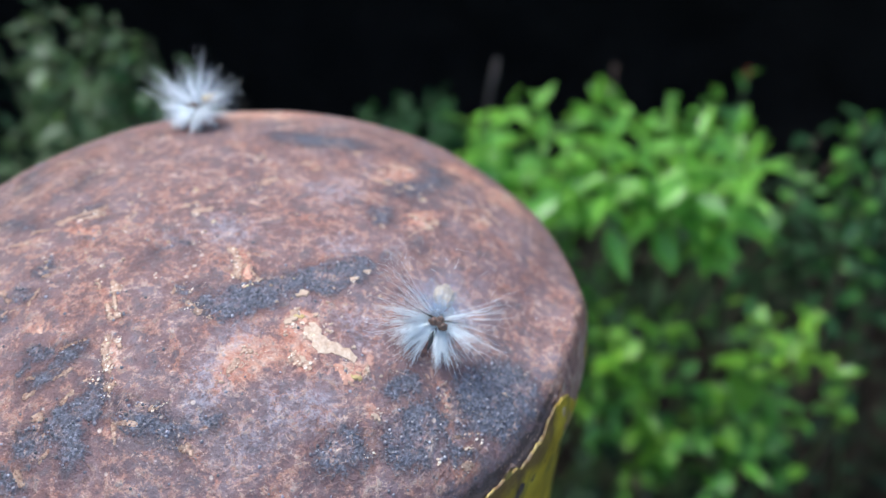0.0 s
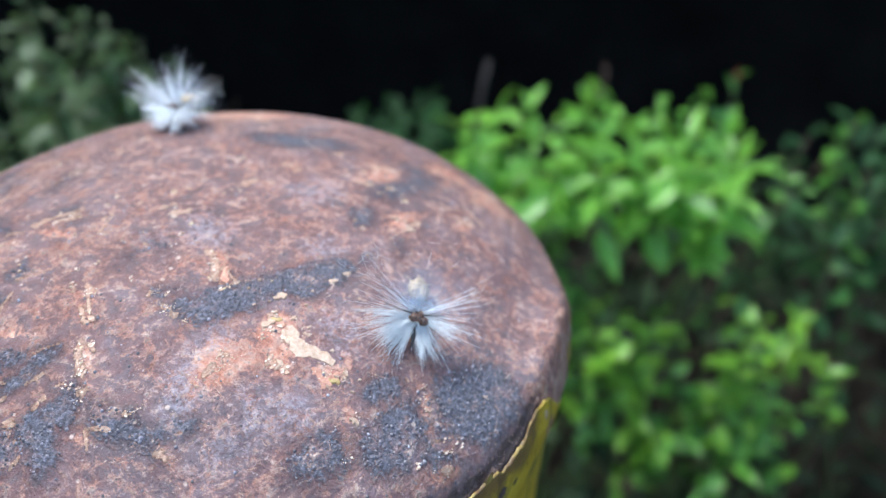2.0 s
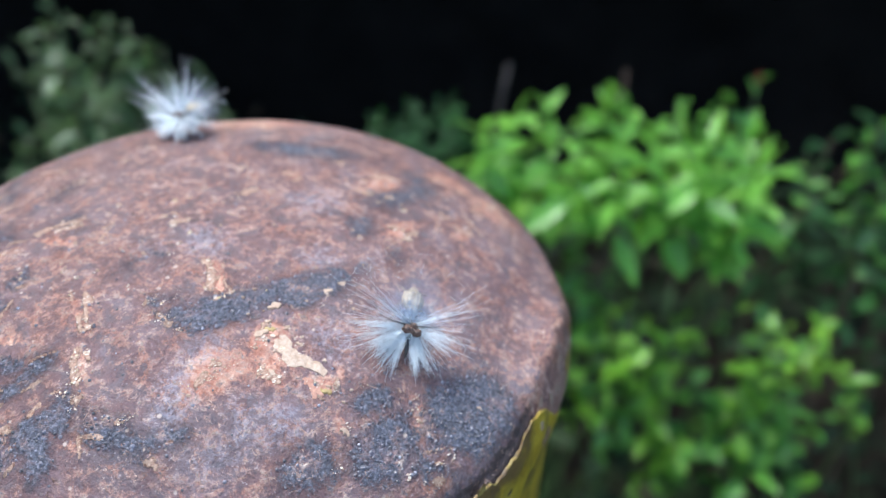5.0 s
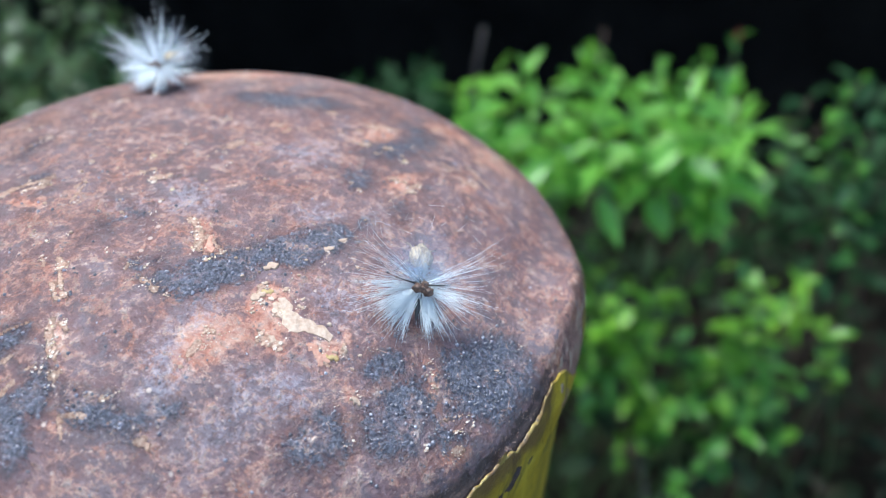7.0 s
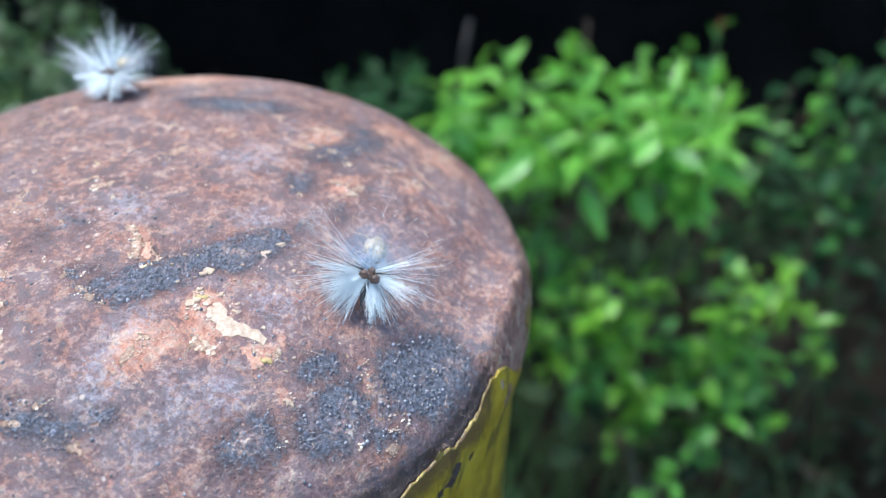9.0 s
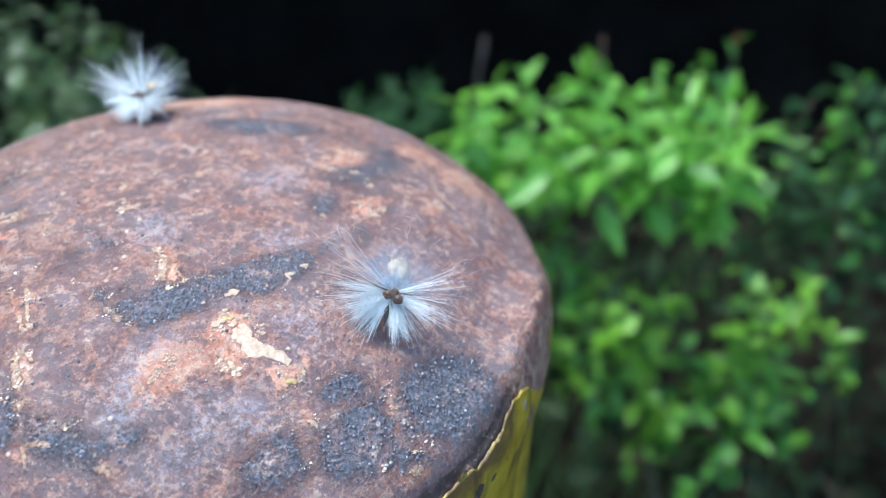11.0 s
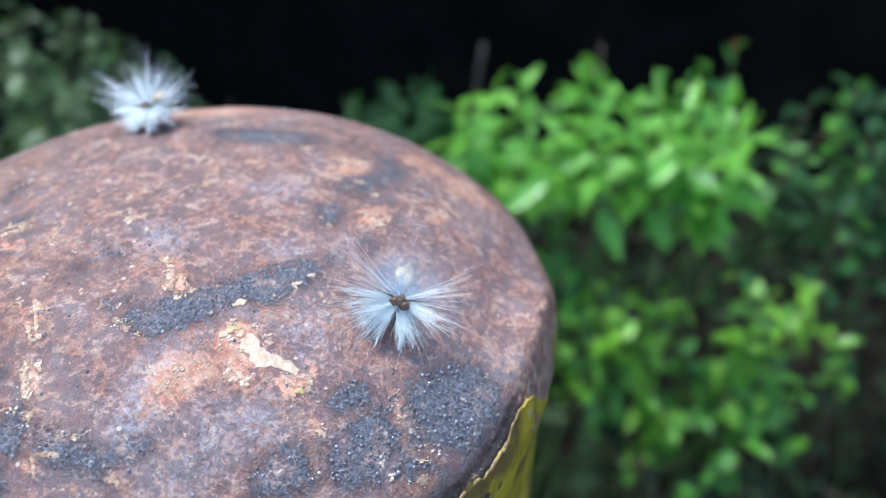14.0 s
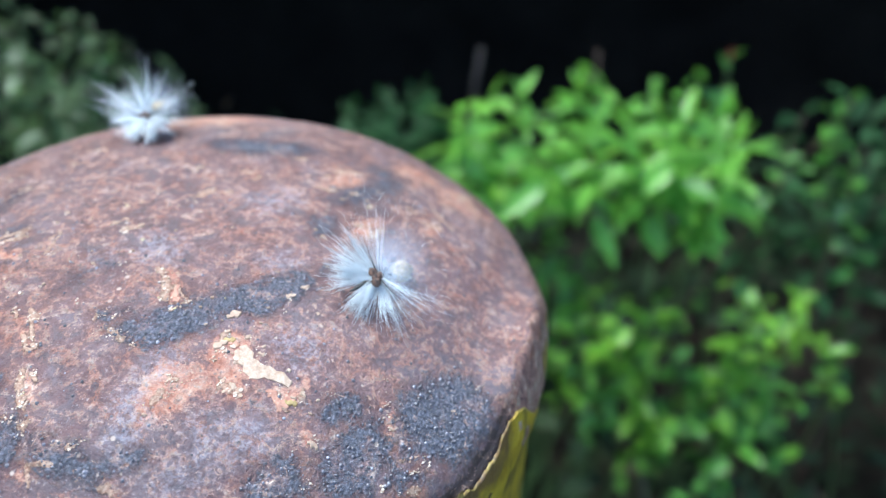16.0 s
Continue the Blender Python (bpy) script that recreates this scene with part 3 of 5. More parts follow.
# Blue-grey blotches of the upper cap, drawn in the sheen's colour.
BLUISH_UPPER = [[(0.3, -11.8), (3.5, -10.4), (8.3, -14.4), (8.2, -17.6), (3.6, -18.0), (0.5, -15.3)],
    [(11.5, -0.9), (14.8, 1.9), (20.0, 1.0), (19.6, -3.2), (14.9, -4.9)],
    [(17.7, -15.1), (21.1, -12.6), (23.9, -14.6), (20.7, -17.6)],
    [(25.8, -13.9), (27.8, -11.7), (29.3, -13.4), (27.3, -15.6)],
    [(-3.6, -18.0), (-1.1, -16.3), (0.5, -18.3), (-1.1, -19.9)]]
# patches scraped thin, where the primer shows
SCRAPED = [[(18.3, -33.4), (19.2, -32.1), (20.4, -32.1), (20.4, -33.3), (21.0, -34.6), (20.2, -34.9), (19.5, -34.2), (18.6, -34.2)],
    [(12.3, -35.6), (13.0, -34.2), (15.3, -33.5), (16.0, -33.9), (14.8, -35.0), (13.3, -36.1)],
    [(11.0, -38.9), (11.1, -37.2), (13.0, -36.2), (15.6, -35.4), (15.4, -36.6), (13.5, -37.9)],
    [(16.6, -30.2), (18.4, -30.4), (20.2, -31.9), (19.0, -33.2), (17.2, -32.4)],
    [(17.0, -28.8), (18.2, -27.4), (19.6, -28.2), (20.6, -30.0), (19.6, -30.9), (18.4, -30.0)]]
DARK = DARK_BAND + DARK_NEAR + DARK_EDGE + DARK_LEFT + DARK_STREAKS


def stain_field(xy, outlines, soft=1.2):
    """How far each point lies inside the outlines: 1 at soft millimetres within, 0 at the edge, -1 far off."""
    best = np.full(len(xy), -1.0)
    for outline in outlines:
        p = np.array(outline, float)
        lo, hi = p.min(0) - soft, p.max(0) + soft
        near = np.nonzero(((xy > lo) & (xy < hi)).all(1))[0]
        q = xy[near]
        gap, inside = np.full(len(q), 1e9), np.zeros(len(q), bool)
        for a, b in zip(p, np.roll(p, -1, 0)):
            d = b - a
            k = np.clip(((q - a) @ d) / max(d @ d, 1e-6), 0, 1)
            gap = np.minimum(gap, np.linalg.norm(q - a - k[:, None] * d, axis=1))
            crosses = (a[1] > q[:, 1]) != (b[1] > q[:, 1])
            inside ^= crosses & (q[:, 0] < a[0] + (q[:, 1] - a[1]) * d[0] / (d[1] if abs(d[1]) > 1e-9 else 1e-9))
        best[near] = np.maximum(best[near], np.clip(np.where(inside, gap, -gap) / soft, -1, 1))
    return best


def scrape_field(xy, scrapes):
    """The same for thin scrapes along a line."""
    best = np.full(len(xy), -1.0)
    for x0, y0, x1, y1, w in scrapes:
        a, d = np.array((x0, y0)), np.array((x1 - x0, y1 - y0))
        k = np.clip(((xy - a) @ d) / max(d @ d, 1e-6), 0, 1)
        best = np.maximum(best, 1 - np.linalg.norm(xy - a - k[:, None] * d, axis=1) / w)
    return best


def edge_height(g):
    """Height of the paint's ragged upper edge, in metres over the rim, at g degrees round the post."""
    known = ((-180, -7), (-75, -6), (-50, -3), (-41.3, 0.2), (-37.2, 1.2), (-34, 0.0), (-31.4, 0.9), (-29.2, 1.2), (-27.5, 2.4), (-25.5, 3.2),
             (-22.5, 3.0), (-21.0, 2.4), (-19.5, 0.2), (-17, -2.5), (-13.5, -4.5), (-12, -8), (-9.5, -14), (-5, -20), (40, -25), (120, -12), (180, -7))
    base = np.interp(g, [k[0] for k in known], [k[1] for k in known]) / 1000
    a = radians(g)
    return base + 0.0005 * noise.noise((math.cos(a) * 60, math.sin(a) * 60, 3)) + 0.0003 * noise.noise((math.cos(a) * 190, math.sin(a) * 190, 7)) + 0.0002 * noise.noise((math.cos(a) * 520, math.sin(a) * 520, 1))


def bollard():
    top = thing("bollard", pose(0, 0, TOP), "rusty steel bollard with domed cap and peeling yellow paint", "bollard")
    around, rings = 720, 190
    verts, faces = [(0, 0, dome(0))], []
    radii = [R * (1 - (1 - (i + 1) / rings) ** 1.15) for i in range(rings)]
    turns = [((360 * k / around + 180) % 360) - 180 for k in range(around)]
    for i, r in enumerate(radii):
        for g in turns:
            k = worn(r, g)
            verts.append((k * math.cos(radians(g)), k * math.sin(radians(g)), cap_height(r, g)))
    lip = (0.008, 0.018, 0.03, 0.045, 0.06, 0.08, 0.10, 0.125, 0.16, 0.21, 0.26, 0.32, 0.38, 0.52, 0.68, 0.84, 1.0)
    for u in lip:
        for g in turns:
            high = cap_height(R, g)
            z = high * (1 - u) - 0.03 * u
            k = min((high - z) / 0.0042, 1)
            r = worn(R, g) + (wall_radius(z) - worn(R, g)) * math.sqrt(1 - (1 - k) ** 2)
            verts.append((r * math.cos(radians(g)), r * math.sin(radians(g)), z))
    for k in range(around):
        faces.append((0, 1 + k, 1 + (k + 1) % around))
    for i in range(rings + len(lip) - 1):
        for k in range(around):
            a, b, n = 1 + i * around, 1 + (i + 1) * around, (k + 1) % around
            faces.append((a + k, b + k, b + n, a + n))
    xyz = np.array(verts)
    xy = xyz[:, :2] * 1000
    dark = np.maximum(stain_field(xy, DARK, 1.4), np.maximum(stain_field(xy, DARK_REAR, 2.4) - 0.2, stain_field(xy, DARK_FAR_LEFT, 2.4) - 0.42))     # the far stains are thin and broken
    turn = np.degrees(np.arctan2(xy[:, 1], xy[:, 0]))
    rim = np.array([0.0] + [r * 1000 for r in radii for _ in turns] + [57.5] * len(lip) * around)     # how far out along the cap
    umber = np.where((turn > -85) & (turn < -14) & (xyz[:, 2] > -0.012), np.minimum(np.clip((rim - 56.3) / 0.6, -1, 0.8), (-20 - turn) / 6), -1)
    orange, pale, sheen_blotch = np.maximum(stain_field(xy, ORANGE_MIDDLE + ORANGE_LEFT + ORANGE_NEAR, 1.1), np.maximum(stain_field(xy, ORANGE_REAR, 2.4) - 0.2, stain_field(xy, ORANGE_FAR, 2.4) + 0.7)), scrape_field(xy, PALE + PALE_REST + PALE_LEFT + PALE_LOW + PALE_RIM + PALE_UPPER + PALE_FAR), np.maximum(stain_field(xy, SHEEN_BLOTCHES, 3.0) + 0.25, stain_field(xy, BLUISH_UPPER, 3.0) + 0.1)
    # the rim's bare edge, where the paint broke away: scraped down to lighter rust
    bare = np.minimum((rim - 56.0 - 0.6 * np.sin(turn * 0.8)) / 0.7, np.minimum((turn + 25) / 4, (8 - turn) / 5))
    scrape = np.where(xyz[:, 2] > -0.02, np.clip(bare, -1, 1), -1)
    orange = np.maximum(orange, stain_field(xy, SCRAPED, 1.0) + 0.6)
    lift = np.zeros(len(xyz))
    for i, p in enumerate(xyz):
        v = Vector(p)
        lift[i] = 0.00018 * noise.noise(v * 90) + 0.00012 * noise.noise(v * 330) + 0.00009 * noise.noise(v * 900)
    lift += 0.0001 * np.clip(pale + 0.3, 0, 1) - 0.00008 * np.clip(dark + 0.2, 0, 1)
    out = xyz / np.linalg.norm(xyz + (0, 0, 0.02), axis=1)[:, None]
    xyz = xyz + out * lift[:, None]
    cap = mesh_ob("cap", xyz, faces, RUST, top, "domed steel cap with brown rust and dark scale")
    for name, values in (("dark", dark), ("orange", orange), ("pale", pale), ("sheen_blotch", sheen_blotch), ("umber", umber), ("scrape", scrape)):
        cap.data.attributes.new(name, "FLOAT", "POINT").data.foreach_set("value", values.astype(np.float32))
    # the post below
    verts, faces = [], []
    levels = (-0.029, -0.05, -0.08, -0.2, -0.5, -TOP - 0.05)
    for z in levels:
        for k in range(96):
            g = 2 * math.pi * k / 96
            verts.append(((R - 0.0009) * math.cos(g), (R - 0.0009) * math.sin(g), z))
    for i in range(len(levels) - 1):
        for k in range(96):
            faces.append((i * 96 + k, (i + 1) * 96 + k, (i + 1) * 96 + (k + 1) % 96, i * 96 + (k + 1) % 96))
    mesh_ob("post", verts, faces, RUST, top, "round steel post, rusted under its paint")
    # the coat of paint, with its torn and lifted upper edge
    verts, faces = [], []
    steps = 900
    depths = (0, 0.0004, 0.001, 0.0016, 0.0024, 0.0036, 0.005, 0.008, 0.012, 0.02, 0.03, 0.08, 0.25, 0.7)
    for k in range(steps):
        g = 360 * k / steps - 180
        z0 = min(edge_height(g), cap_height(R, g) + 0.0003)
        a = radians(g)
        for j, d in enumerate(depths):
            z = z0 - d
            curl = 0.00008 * math.exp(-d / 0.0006) * (0.6 + noise.noise((g * 0.25, 0, 5)))
            r = wall_radius(z) + 0.00016 + curl + 0.0002 * noise.noise((math.cos(a) * 25, math.sin(a) * 25, z * 90))
            verts.append((r * math.cos(a), r * math.sin(a), z))
        r0 = wall_radius(z0) - 0.0001
        verts.append((r0 * math.cos(a), r0 * math.sin(a), z0 - 0.0001))
    n = len(depths) + 1
    for k in range(steps):
        m = (k + 1) % steps
        for j in range(len(depths) - 1):
            faces.append((k * n + j, k * n + j + 1, m * n + j + 1, m * n + j))
        faces.append((k * n + n - 1, k * n, m * n, m * n + n - 1))
    coat = mesh_ob("paint_coat", verts, faces, YELLOW, top, "peeling yellow paint with a torn upper edge")
    depth = np.array([[*depths, 0.0]] * steps).ravel() * 1000
    coat.data.attributes.new("below_edge", "FLOAT", "POINT").data.foreach_set("value", depth.astype(np.float32))
    return top


def flake(parent, line, width, material, thick, seed, name="paint_flake", label="", rag=1.0):
    """A chip of old paint that lies on the cap along a line of (x, y) millimetres."""
    pts = [Vector((x, y, 0)) / 1000 for x, y in line]
    rough = random.Random(seed)
    jag, gaj = [[rough.uniform(-0.55, 0.5) for _ in range(20)] for _ in range(2)]
    along, across = max(8, 9 * (len(pts) - 1)), 5
    verts, faces = [], []
    for i in range(along + 1):
        u = i / along * (len(pts) - 1)
        k = min(int(u), len(pts) - 2)
        p = pts[k].lerp(pts[k + 1], u - k)
        d = (pts[k + 1] - pts[k]).normalized()
        side = Vector((-d.y, d.x, 0))
        ends = math.sin(math.pi * min(max(i / along, 0.07), 0.93)) ** 0.4
        w0 = width * ends * (0.75 + rag * np.interp(u * 3.4, range(len(jag)), jag)) / 1000
        w1 = width * ends * (0.75 + rag * np.interp(u * 3.4 + 0.4, range(len(gaj)), gaj)) / 1000
        for j in range(across + 1):
            q = p + side * (-w0 + (w0 + w1) * j / across)
            z = dome(math.hypot(q.x, q.y))
            nrm = dome_normal(q.x, q.y)
            up = (thick if 0 < j < across and 0 < i < along else thick * 0.75) + 0.00008 * noise.noise((q.x * 1500, q.y * 1500, seed))
            verts.append(Vector((q.x, q.y, z)) + nrm * up)
    n = across + 1
    for i in range(along):
        for j in range(across):
            faces.append((i * n + j, i * n + j + 1, (i + 1) * n + j + 1, (i + 1) * n + j))
    ring = [j for j in range(n)] + [i * n + across for i in range(1, along + 1)] + [along * n + j for j in reversed(range(across))] + [i * n for i in reversed(range(1, along))]
    low = len(verts)
    for q in ring:
        p = verts[q]
        verts.append(Vector((p.x, p.y, dome(math.hypot(p.x, p.y)) - 0.0002)))
    for i in range(len(ring)):
        j = (i + 1) % len(ring)
        faces.append((ring[j], ring[i], low + i, low + j))
    return mesh_ob(name, verts, faces, material, parent, label, smooth=False)


def grains(parent):
    """Blistered grains of rust, too small to count, thickest where the scale is dark."""
    r = random.Random(3)
    spots = np.array([(50 * math.sqrt(r.random()), r.uniform(-180, 180)) for _ in range(42000)])
    xy = np.stack((spots[:, 0] * np.cos(np.radians(spots[:, 1])), spots[:, 0] * np.sin(np.radians(spots[:, 1]))), 1)
    xy += np.array((6.0, -6.0))
    keep = stain_field(xy, DARK)
    verts, faces = [], []
    for (x, y), k in zip(xy / 1000, keep):
        if math.hypot(x, y) > 0.0545 or r.random() > (0.6 if k > -0.2 else 0.045):
            continue
        size = 0.00006 + 0.00019 * r.random() ** 2.4
        c = on_cap(x, y)
        up = dome_normal(x, y)
        c += up * size * 0.2
        u = up.orthogonal().normalized()
        w = up.cross(u)
        q, turn = len(verts), r.uniform(0, 6.28)
        for j in range(6):
            g = turn + j * math.pi / 3
            verts.append(c + (u * math.cos(g) + w * math.sin(g)) * size * r.uniform(0.8, 1.3) - up * size * 0.3)
        for j in range(6):
            g = turn + 0.5 + j * math.pi / 3
            verts.append(c + (u * math.cos(g) + w * math.sin(g)) * size * 0.65 + up * size * 0.5)
        verts.append(c + up * size * 0.75)
        for j in range(6):
            n = (j + 1) % 6
            faces += [(q + j, q + n, q + 6 + n, q + 6 + j), (q + 6 + j, q + 6 + n, q + 12)]
    return tagged(mesh_ob("rust_blistering", verts, faces, GRAIN, parent, "blistered grains of rust"), kind="stuff")


# crumbs of old paint, in clusters: x, y, spread (mm), how many, half their size (mm)
CRUMBS = {
    "left_rear": [(-11.7, -8.6, 0.35, 1, 0.22), (-7.5, -9.6, 0.17, 1, 0.17), (-3.5, -10.3, 0.67, 3, 0.17), (-2.1, -9.4, 0.76, 3, 0.17), (-1.5, -11.6, 0.66, 4, 0.25), (-0.2, -11, 0.41, 2, 0.17), (1.7, -13.7, 0.16, 1, 0.2), (-9.6, -14, 0.42, 3, 0.13), (-16.9, -14, 1.41, 5, 0.26), (-14.4, -13.6, 0.52, 2, 0.17), (-12.6, -18.4, 0.17, 1, 0.13), (-11.5, -23.3, 0.49, 2, 0.12), (-7.2, -23.4, 0.24, 2, 0.12), (-2.3, -19.3, 0.47, 2, 0.12), (1, -18.7, 0.47, 2, 0.12), (2.3, -20.1, 0.62, 2, 0.08)],
    "left": [(-9.2, -24.7, 0.4, 4, 0.12), (-8.4, -27.5, 0.47, 5, 0.12), (-5.5, -28.5, 0.69, 9, 0.15), (-1.1, -25.6, 0.53, 4, 0.11), (-3.4, -27, 0.61, 2, 0.08), (2.9, -26.9, 0.66, 5, 0.11), (1.9, -27.7, 0.51, 7, 0.11), (4.2, -27.5, 0.44, 5, 0.15), (5.3, -26.4, 0.44, 3, 0.11), (5, -25.2, 0.37, 3, 0.07), (-5.6, -18.4, 0.65, 5, 0.12), (-9.2, -17.3, 0.5, 3, 0.12), (1.2, -16.4, 0.32, 1, 0.16), (8.4, -19.4, 0.53, 5, 0.08)],
    "middle": [(6.6, -19.6, 0.68, 5, 0.15), (7.7, -20.5, 0.3, 3, 0.19), (7.5, -21.8, 0.37, 4, 0.15), (8.5, -22.8, 0.37, 4, 0.18), (8.5, -24.1, 0.44, 5, 0.18), (9.6, -23.9, 0.22, 1, 0.15), (10.6, -23.9, 0.51, 3, 0.07), (10.2, -25.6, 0.36, 4, 0.18), (10.9, -24.9, 0.36, 3, 0.14), (11.7, -24.1, 0.29, 3, 0.14), (10, -22, 0.44, 3, 0.11), (15.3, -22, 0.87, 3, 0.07), (19.8, -19.3, 1.82, 7, 0.07), (24.9, -18.6, 0.36, 4, 0.18), (23.3, -20.6, 0.64, 4, 0.14), (23.1, -22.7, 0.56, 3, 0.11)],
    "left_near": [(-4.8, -31.7, 0.6, 7, 0.15), (-3.5, -32.4, 0.37, 4, 0.15), (-3.7, -35.5, 0.37, 3, 0.11), (-2.2, -35.5, 0.43, 6, 0.18), (-3.3, -36.5, 0.44, 5, 0.15), (-2.3, -37.6, 0.57, 6, 0.18), (-3.1, -38.1, 0.29, 2, 0.14), (-1.9, -38.8, 0.5, 6, 0.21), (-3.1, -40, 0.79, 8, 0.14), (-0.9, -41, 0.78, 7, 0.14), (-1.1, -42, 0.35, 3, 0.14), (3.1, -29.6, 0.72, 7, 0.11), (5.2, -30, 1, 12, 0.14), (7.3, -31.1, 0.63, 6, 0.11), (4.8, -42.5, 0.41, 3, 0.17), (5.7, -41.9, 0.61, 7, 0.1), (3, -42.3, 0.34, 3, 0.1)],
    "orange_spot": [(11.6, -38.5, 0.27, 2, 0.13), (10.3, -37.6, 0.81, 3, 0.07), (13, -34.4, 0.74, 7, 0.1), (13.8, -35.2, 0.94, 9, 0.1), (12.6, -36.2, 0.67, 5, 0.1), (15.5, -34.4, 0.54, 3, 0.1), (17.3, -29.2, 0.48, 6, 0.17), (17.6, -27.7, 0.41, 4, 0.17), (18.8, -28.8, 0.41, 3, 0.27), (19.7, -30.7, 0.47, 4, 0.27), (18.3, -30, 0.61, 7, 0.1), (17.2, -30.9, 0.61, 5, 0.1), (20, -27.6, 0.48, 5, 0.1), (20.3, -26, 0.21, 1, 0.14), (21.7, -29.2, 0.68, 9, 0.14), (22.7, -30.4, 0.54, 6, 0.1)],
    "by_chip": [(20.9, -32.5, 0.87, 7, 0.17), (19.1, -33.7, 0.73, 6, 0.2), (20.5, -34.3, 0.53, 6, 0.2), (25.3, -34.1, 0.59, 7, 0.13), (26.8, -33.1, 0.92, 8, 0.13), (24.5, -33, 0.66, 6, 0.13), (27.6, -32.6, 0.4, 3, 0.13), (27.7, -38.1, 0.26, 2, 0.13), (29.7, -36.4, 0.39, 4, 0.13), (30.4, -31.4, 0.47, 4, 0.07), (37.5, -32.6, 0.34, 3, 0.14), (40.6, -34.7, 0.75, 6, 0.17), (41.9, -33.8, 0.48, 4, 0.17), (37.4, -38.3, 0.33, 3, 0.2), (47.4, -22.8, 0.37, 3, 0.11), (29.4, -40.8, 0.58, 6, 0.1)],
    "near": [(40.7, -37.1, 0.82, 6, 0.1), (39.9, -38.1, 0.61, 5, 0.1), (44.7, -27.1, 0.29, 2, 0.14), (36.7, -30.2, 1.22, 9, 0.1), (36.4, -27.3, 0.34, 2, 0.14)],
    "rear_right": [(24.5, 10.9, 1.63, 5, 0.27), (21.7, 7.4, 0.71, 3, 0.18), (23.1, 3.5, 0.69, 3, 0.21), (27.1, 4.4, 0.69, 2, 0.26), (26, 2.5, 0.17, 1, 0.21), (29.3, 1.4, 0.5, 4, 0.25), (30.1, 6.9, 0.53, 2, 0.22), (29.1, -3.9, 0.48, 4, 0.2), (31.4, -5.2, 0.56, 4, 0.2), (32.3, -3.7, 0.48, 2, 0.2), (24.9, -8.4, 0.47, 3, 0.16), (40.3, 13.8, 0.47, 3, 0.28), (42.3, 18.3, 0.97, 5, 0.29), (45, 18.2, 0.59, 3, 0.2), (39.4, 3.2, 0.68, 5, 0.21), (38.8, 7.3, 0.53, 2, 0.18), (40, 6.9, 0.35, 2, 0.18)],
    "rear": [(35.4, 3.2, 0.51, 3, 0.13), (18.3, 26.5, 0.31, 2, 0.21), (16.9, 12.8, 0.56, 2, 0.23), (9.7, 6.5, 0.9, 3, 0.18), (11.7, 4.9, 0.18, 1, 0.18), (8.9, -0.4, 0.69, 2, 0.17), (-16.5, 11.7, 0.82, 3, 0.31), (-18.6, 6.5, 0.4, 1, 0.35), (-26.6, 3.1, 0.92, 2, 0.31), (-22.2, -1.7, 0.78, 3, 0.29), (-4.2, -5.9, 0.52, 4, 0.22), (-2.5, -4.5, 0.61, 4, 0.17), (1.8, 6.8, 0.37, 2, 0.28), (3.1, -4.8, 0.26, 1, 0.21), (4.6, -3.5, 0.68, 3, 0.17), (6.3, -0, 0.35, 2, 0.22), (-1.3, -1.4, 0.71, 3, 0.18), (6.7, -6.8, 0.83, 3, 0.17)],
}


def crumbs(parent):
    """Tiny crumbs and chips of old paint that still cling to the cap."""
    r = random.Random(8)
    verts, faces = [], []
    for cluster in CRUMBS.values():
        for x, y, spread, count, size in cluster:
            for _ in range(2 * count):
                g, far = r.uniform(0, 6.283), spread * math.sqrt(r.random()) * (1.25 if count > 1 else 0)
                px, py = (x + far * math.cos(g)) / 1000, (y + far * math.sin(g)) / 1000
                rad = math.hypot(px, py)
                if rad > 0.0562:
                    continue
                up = dome_normal(px, py)
                c = on_cap(px, py)
                u = up.orthogonal().normalized()
                w = up.cross(u)
                n, turn, big = r.randint(5, 8), r.uniform(0, 6.28), size / 1000 * r.uniform(0.4, 1.0) * (1.8 if r.random() < 0.25 else 1.0)
                squash, high = r.uniform(0.4, 0.9), 0.00006 + big * 0.12
                q = len(verts)
                for level, shrink in ((-0.00012, 1.1), (high, 0.85)):
                    for j in range(n):
                        a = turn + 6.283 * j / n
                        d = r.uniform(0.6, 1.3) if level < 0 else 1.0
                        verts.append(c + (u * math.cos(a) + w * math.sin(a) * squash) * big * shrink * d + up * (level + r.uniform(0, 0.00005)))
                for j in range(n):
                    k = (j + 1) % n
                    faces.append((q + j, q + k, q + n + k, q + n + j))
                faces.append(tuple(q + n + j for j in range(n)))
    return tagged(mesh_ob("crumbled_paint", verts, faces, CRUMB, parent, "pale crumbs of old paint", smooth=False), kind="stuff")


BOLLARD = bollard()
grains(BOLLARD)
crumbs(BOLLARD)
flake(BOLLARD, [(19.7, -28.9), (20.4, -30.1), (21.6, -31.3), (23.7, -31.3), (25.9, -32.0)], 1.2, CREAM, 0.00015, 4, label="large cream chip of old paint", rag=0.6)

for i, (line, wide) in enumerate([([(18.0, -28.9), (18.7, -28.6), (19.3, -29.0)], 0.5),
                               ([(19.1, -29.6), (19.9, -30.4), (20.4, -31.2)], 0.6),
                               ([(23.6, -33.2), (24.4, -33.6), (25.1, -33.9)], 0.55),
                               ([(24.6, -34.1), (25.9, -34.2), (26.8, -32.7)], 0.7),
                               ([(19.5, -33.4), (20.2, -33.9), (20.6, -34.4)], 0.5),
                               ([(25, -34.5), (25.6, -34.9)], 0.5),
                               ([(9.5, -21.8), (9.8, -23.7), (10.6, -24.3)], 0.5)]):
    flake(BOLLARD, line, wide, (PEACH, CREAM, PEACH)[i % 3], 0.00012, 60 + i, label="thin flat flake of peach and cream paint")


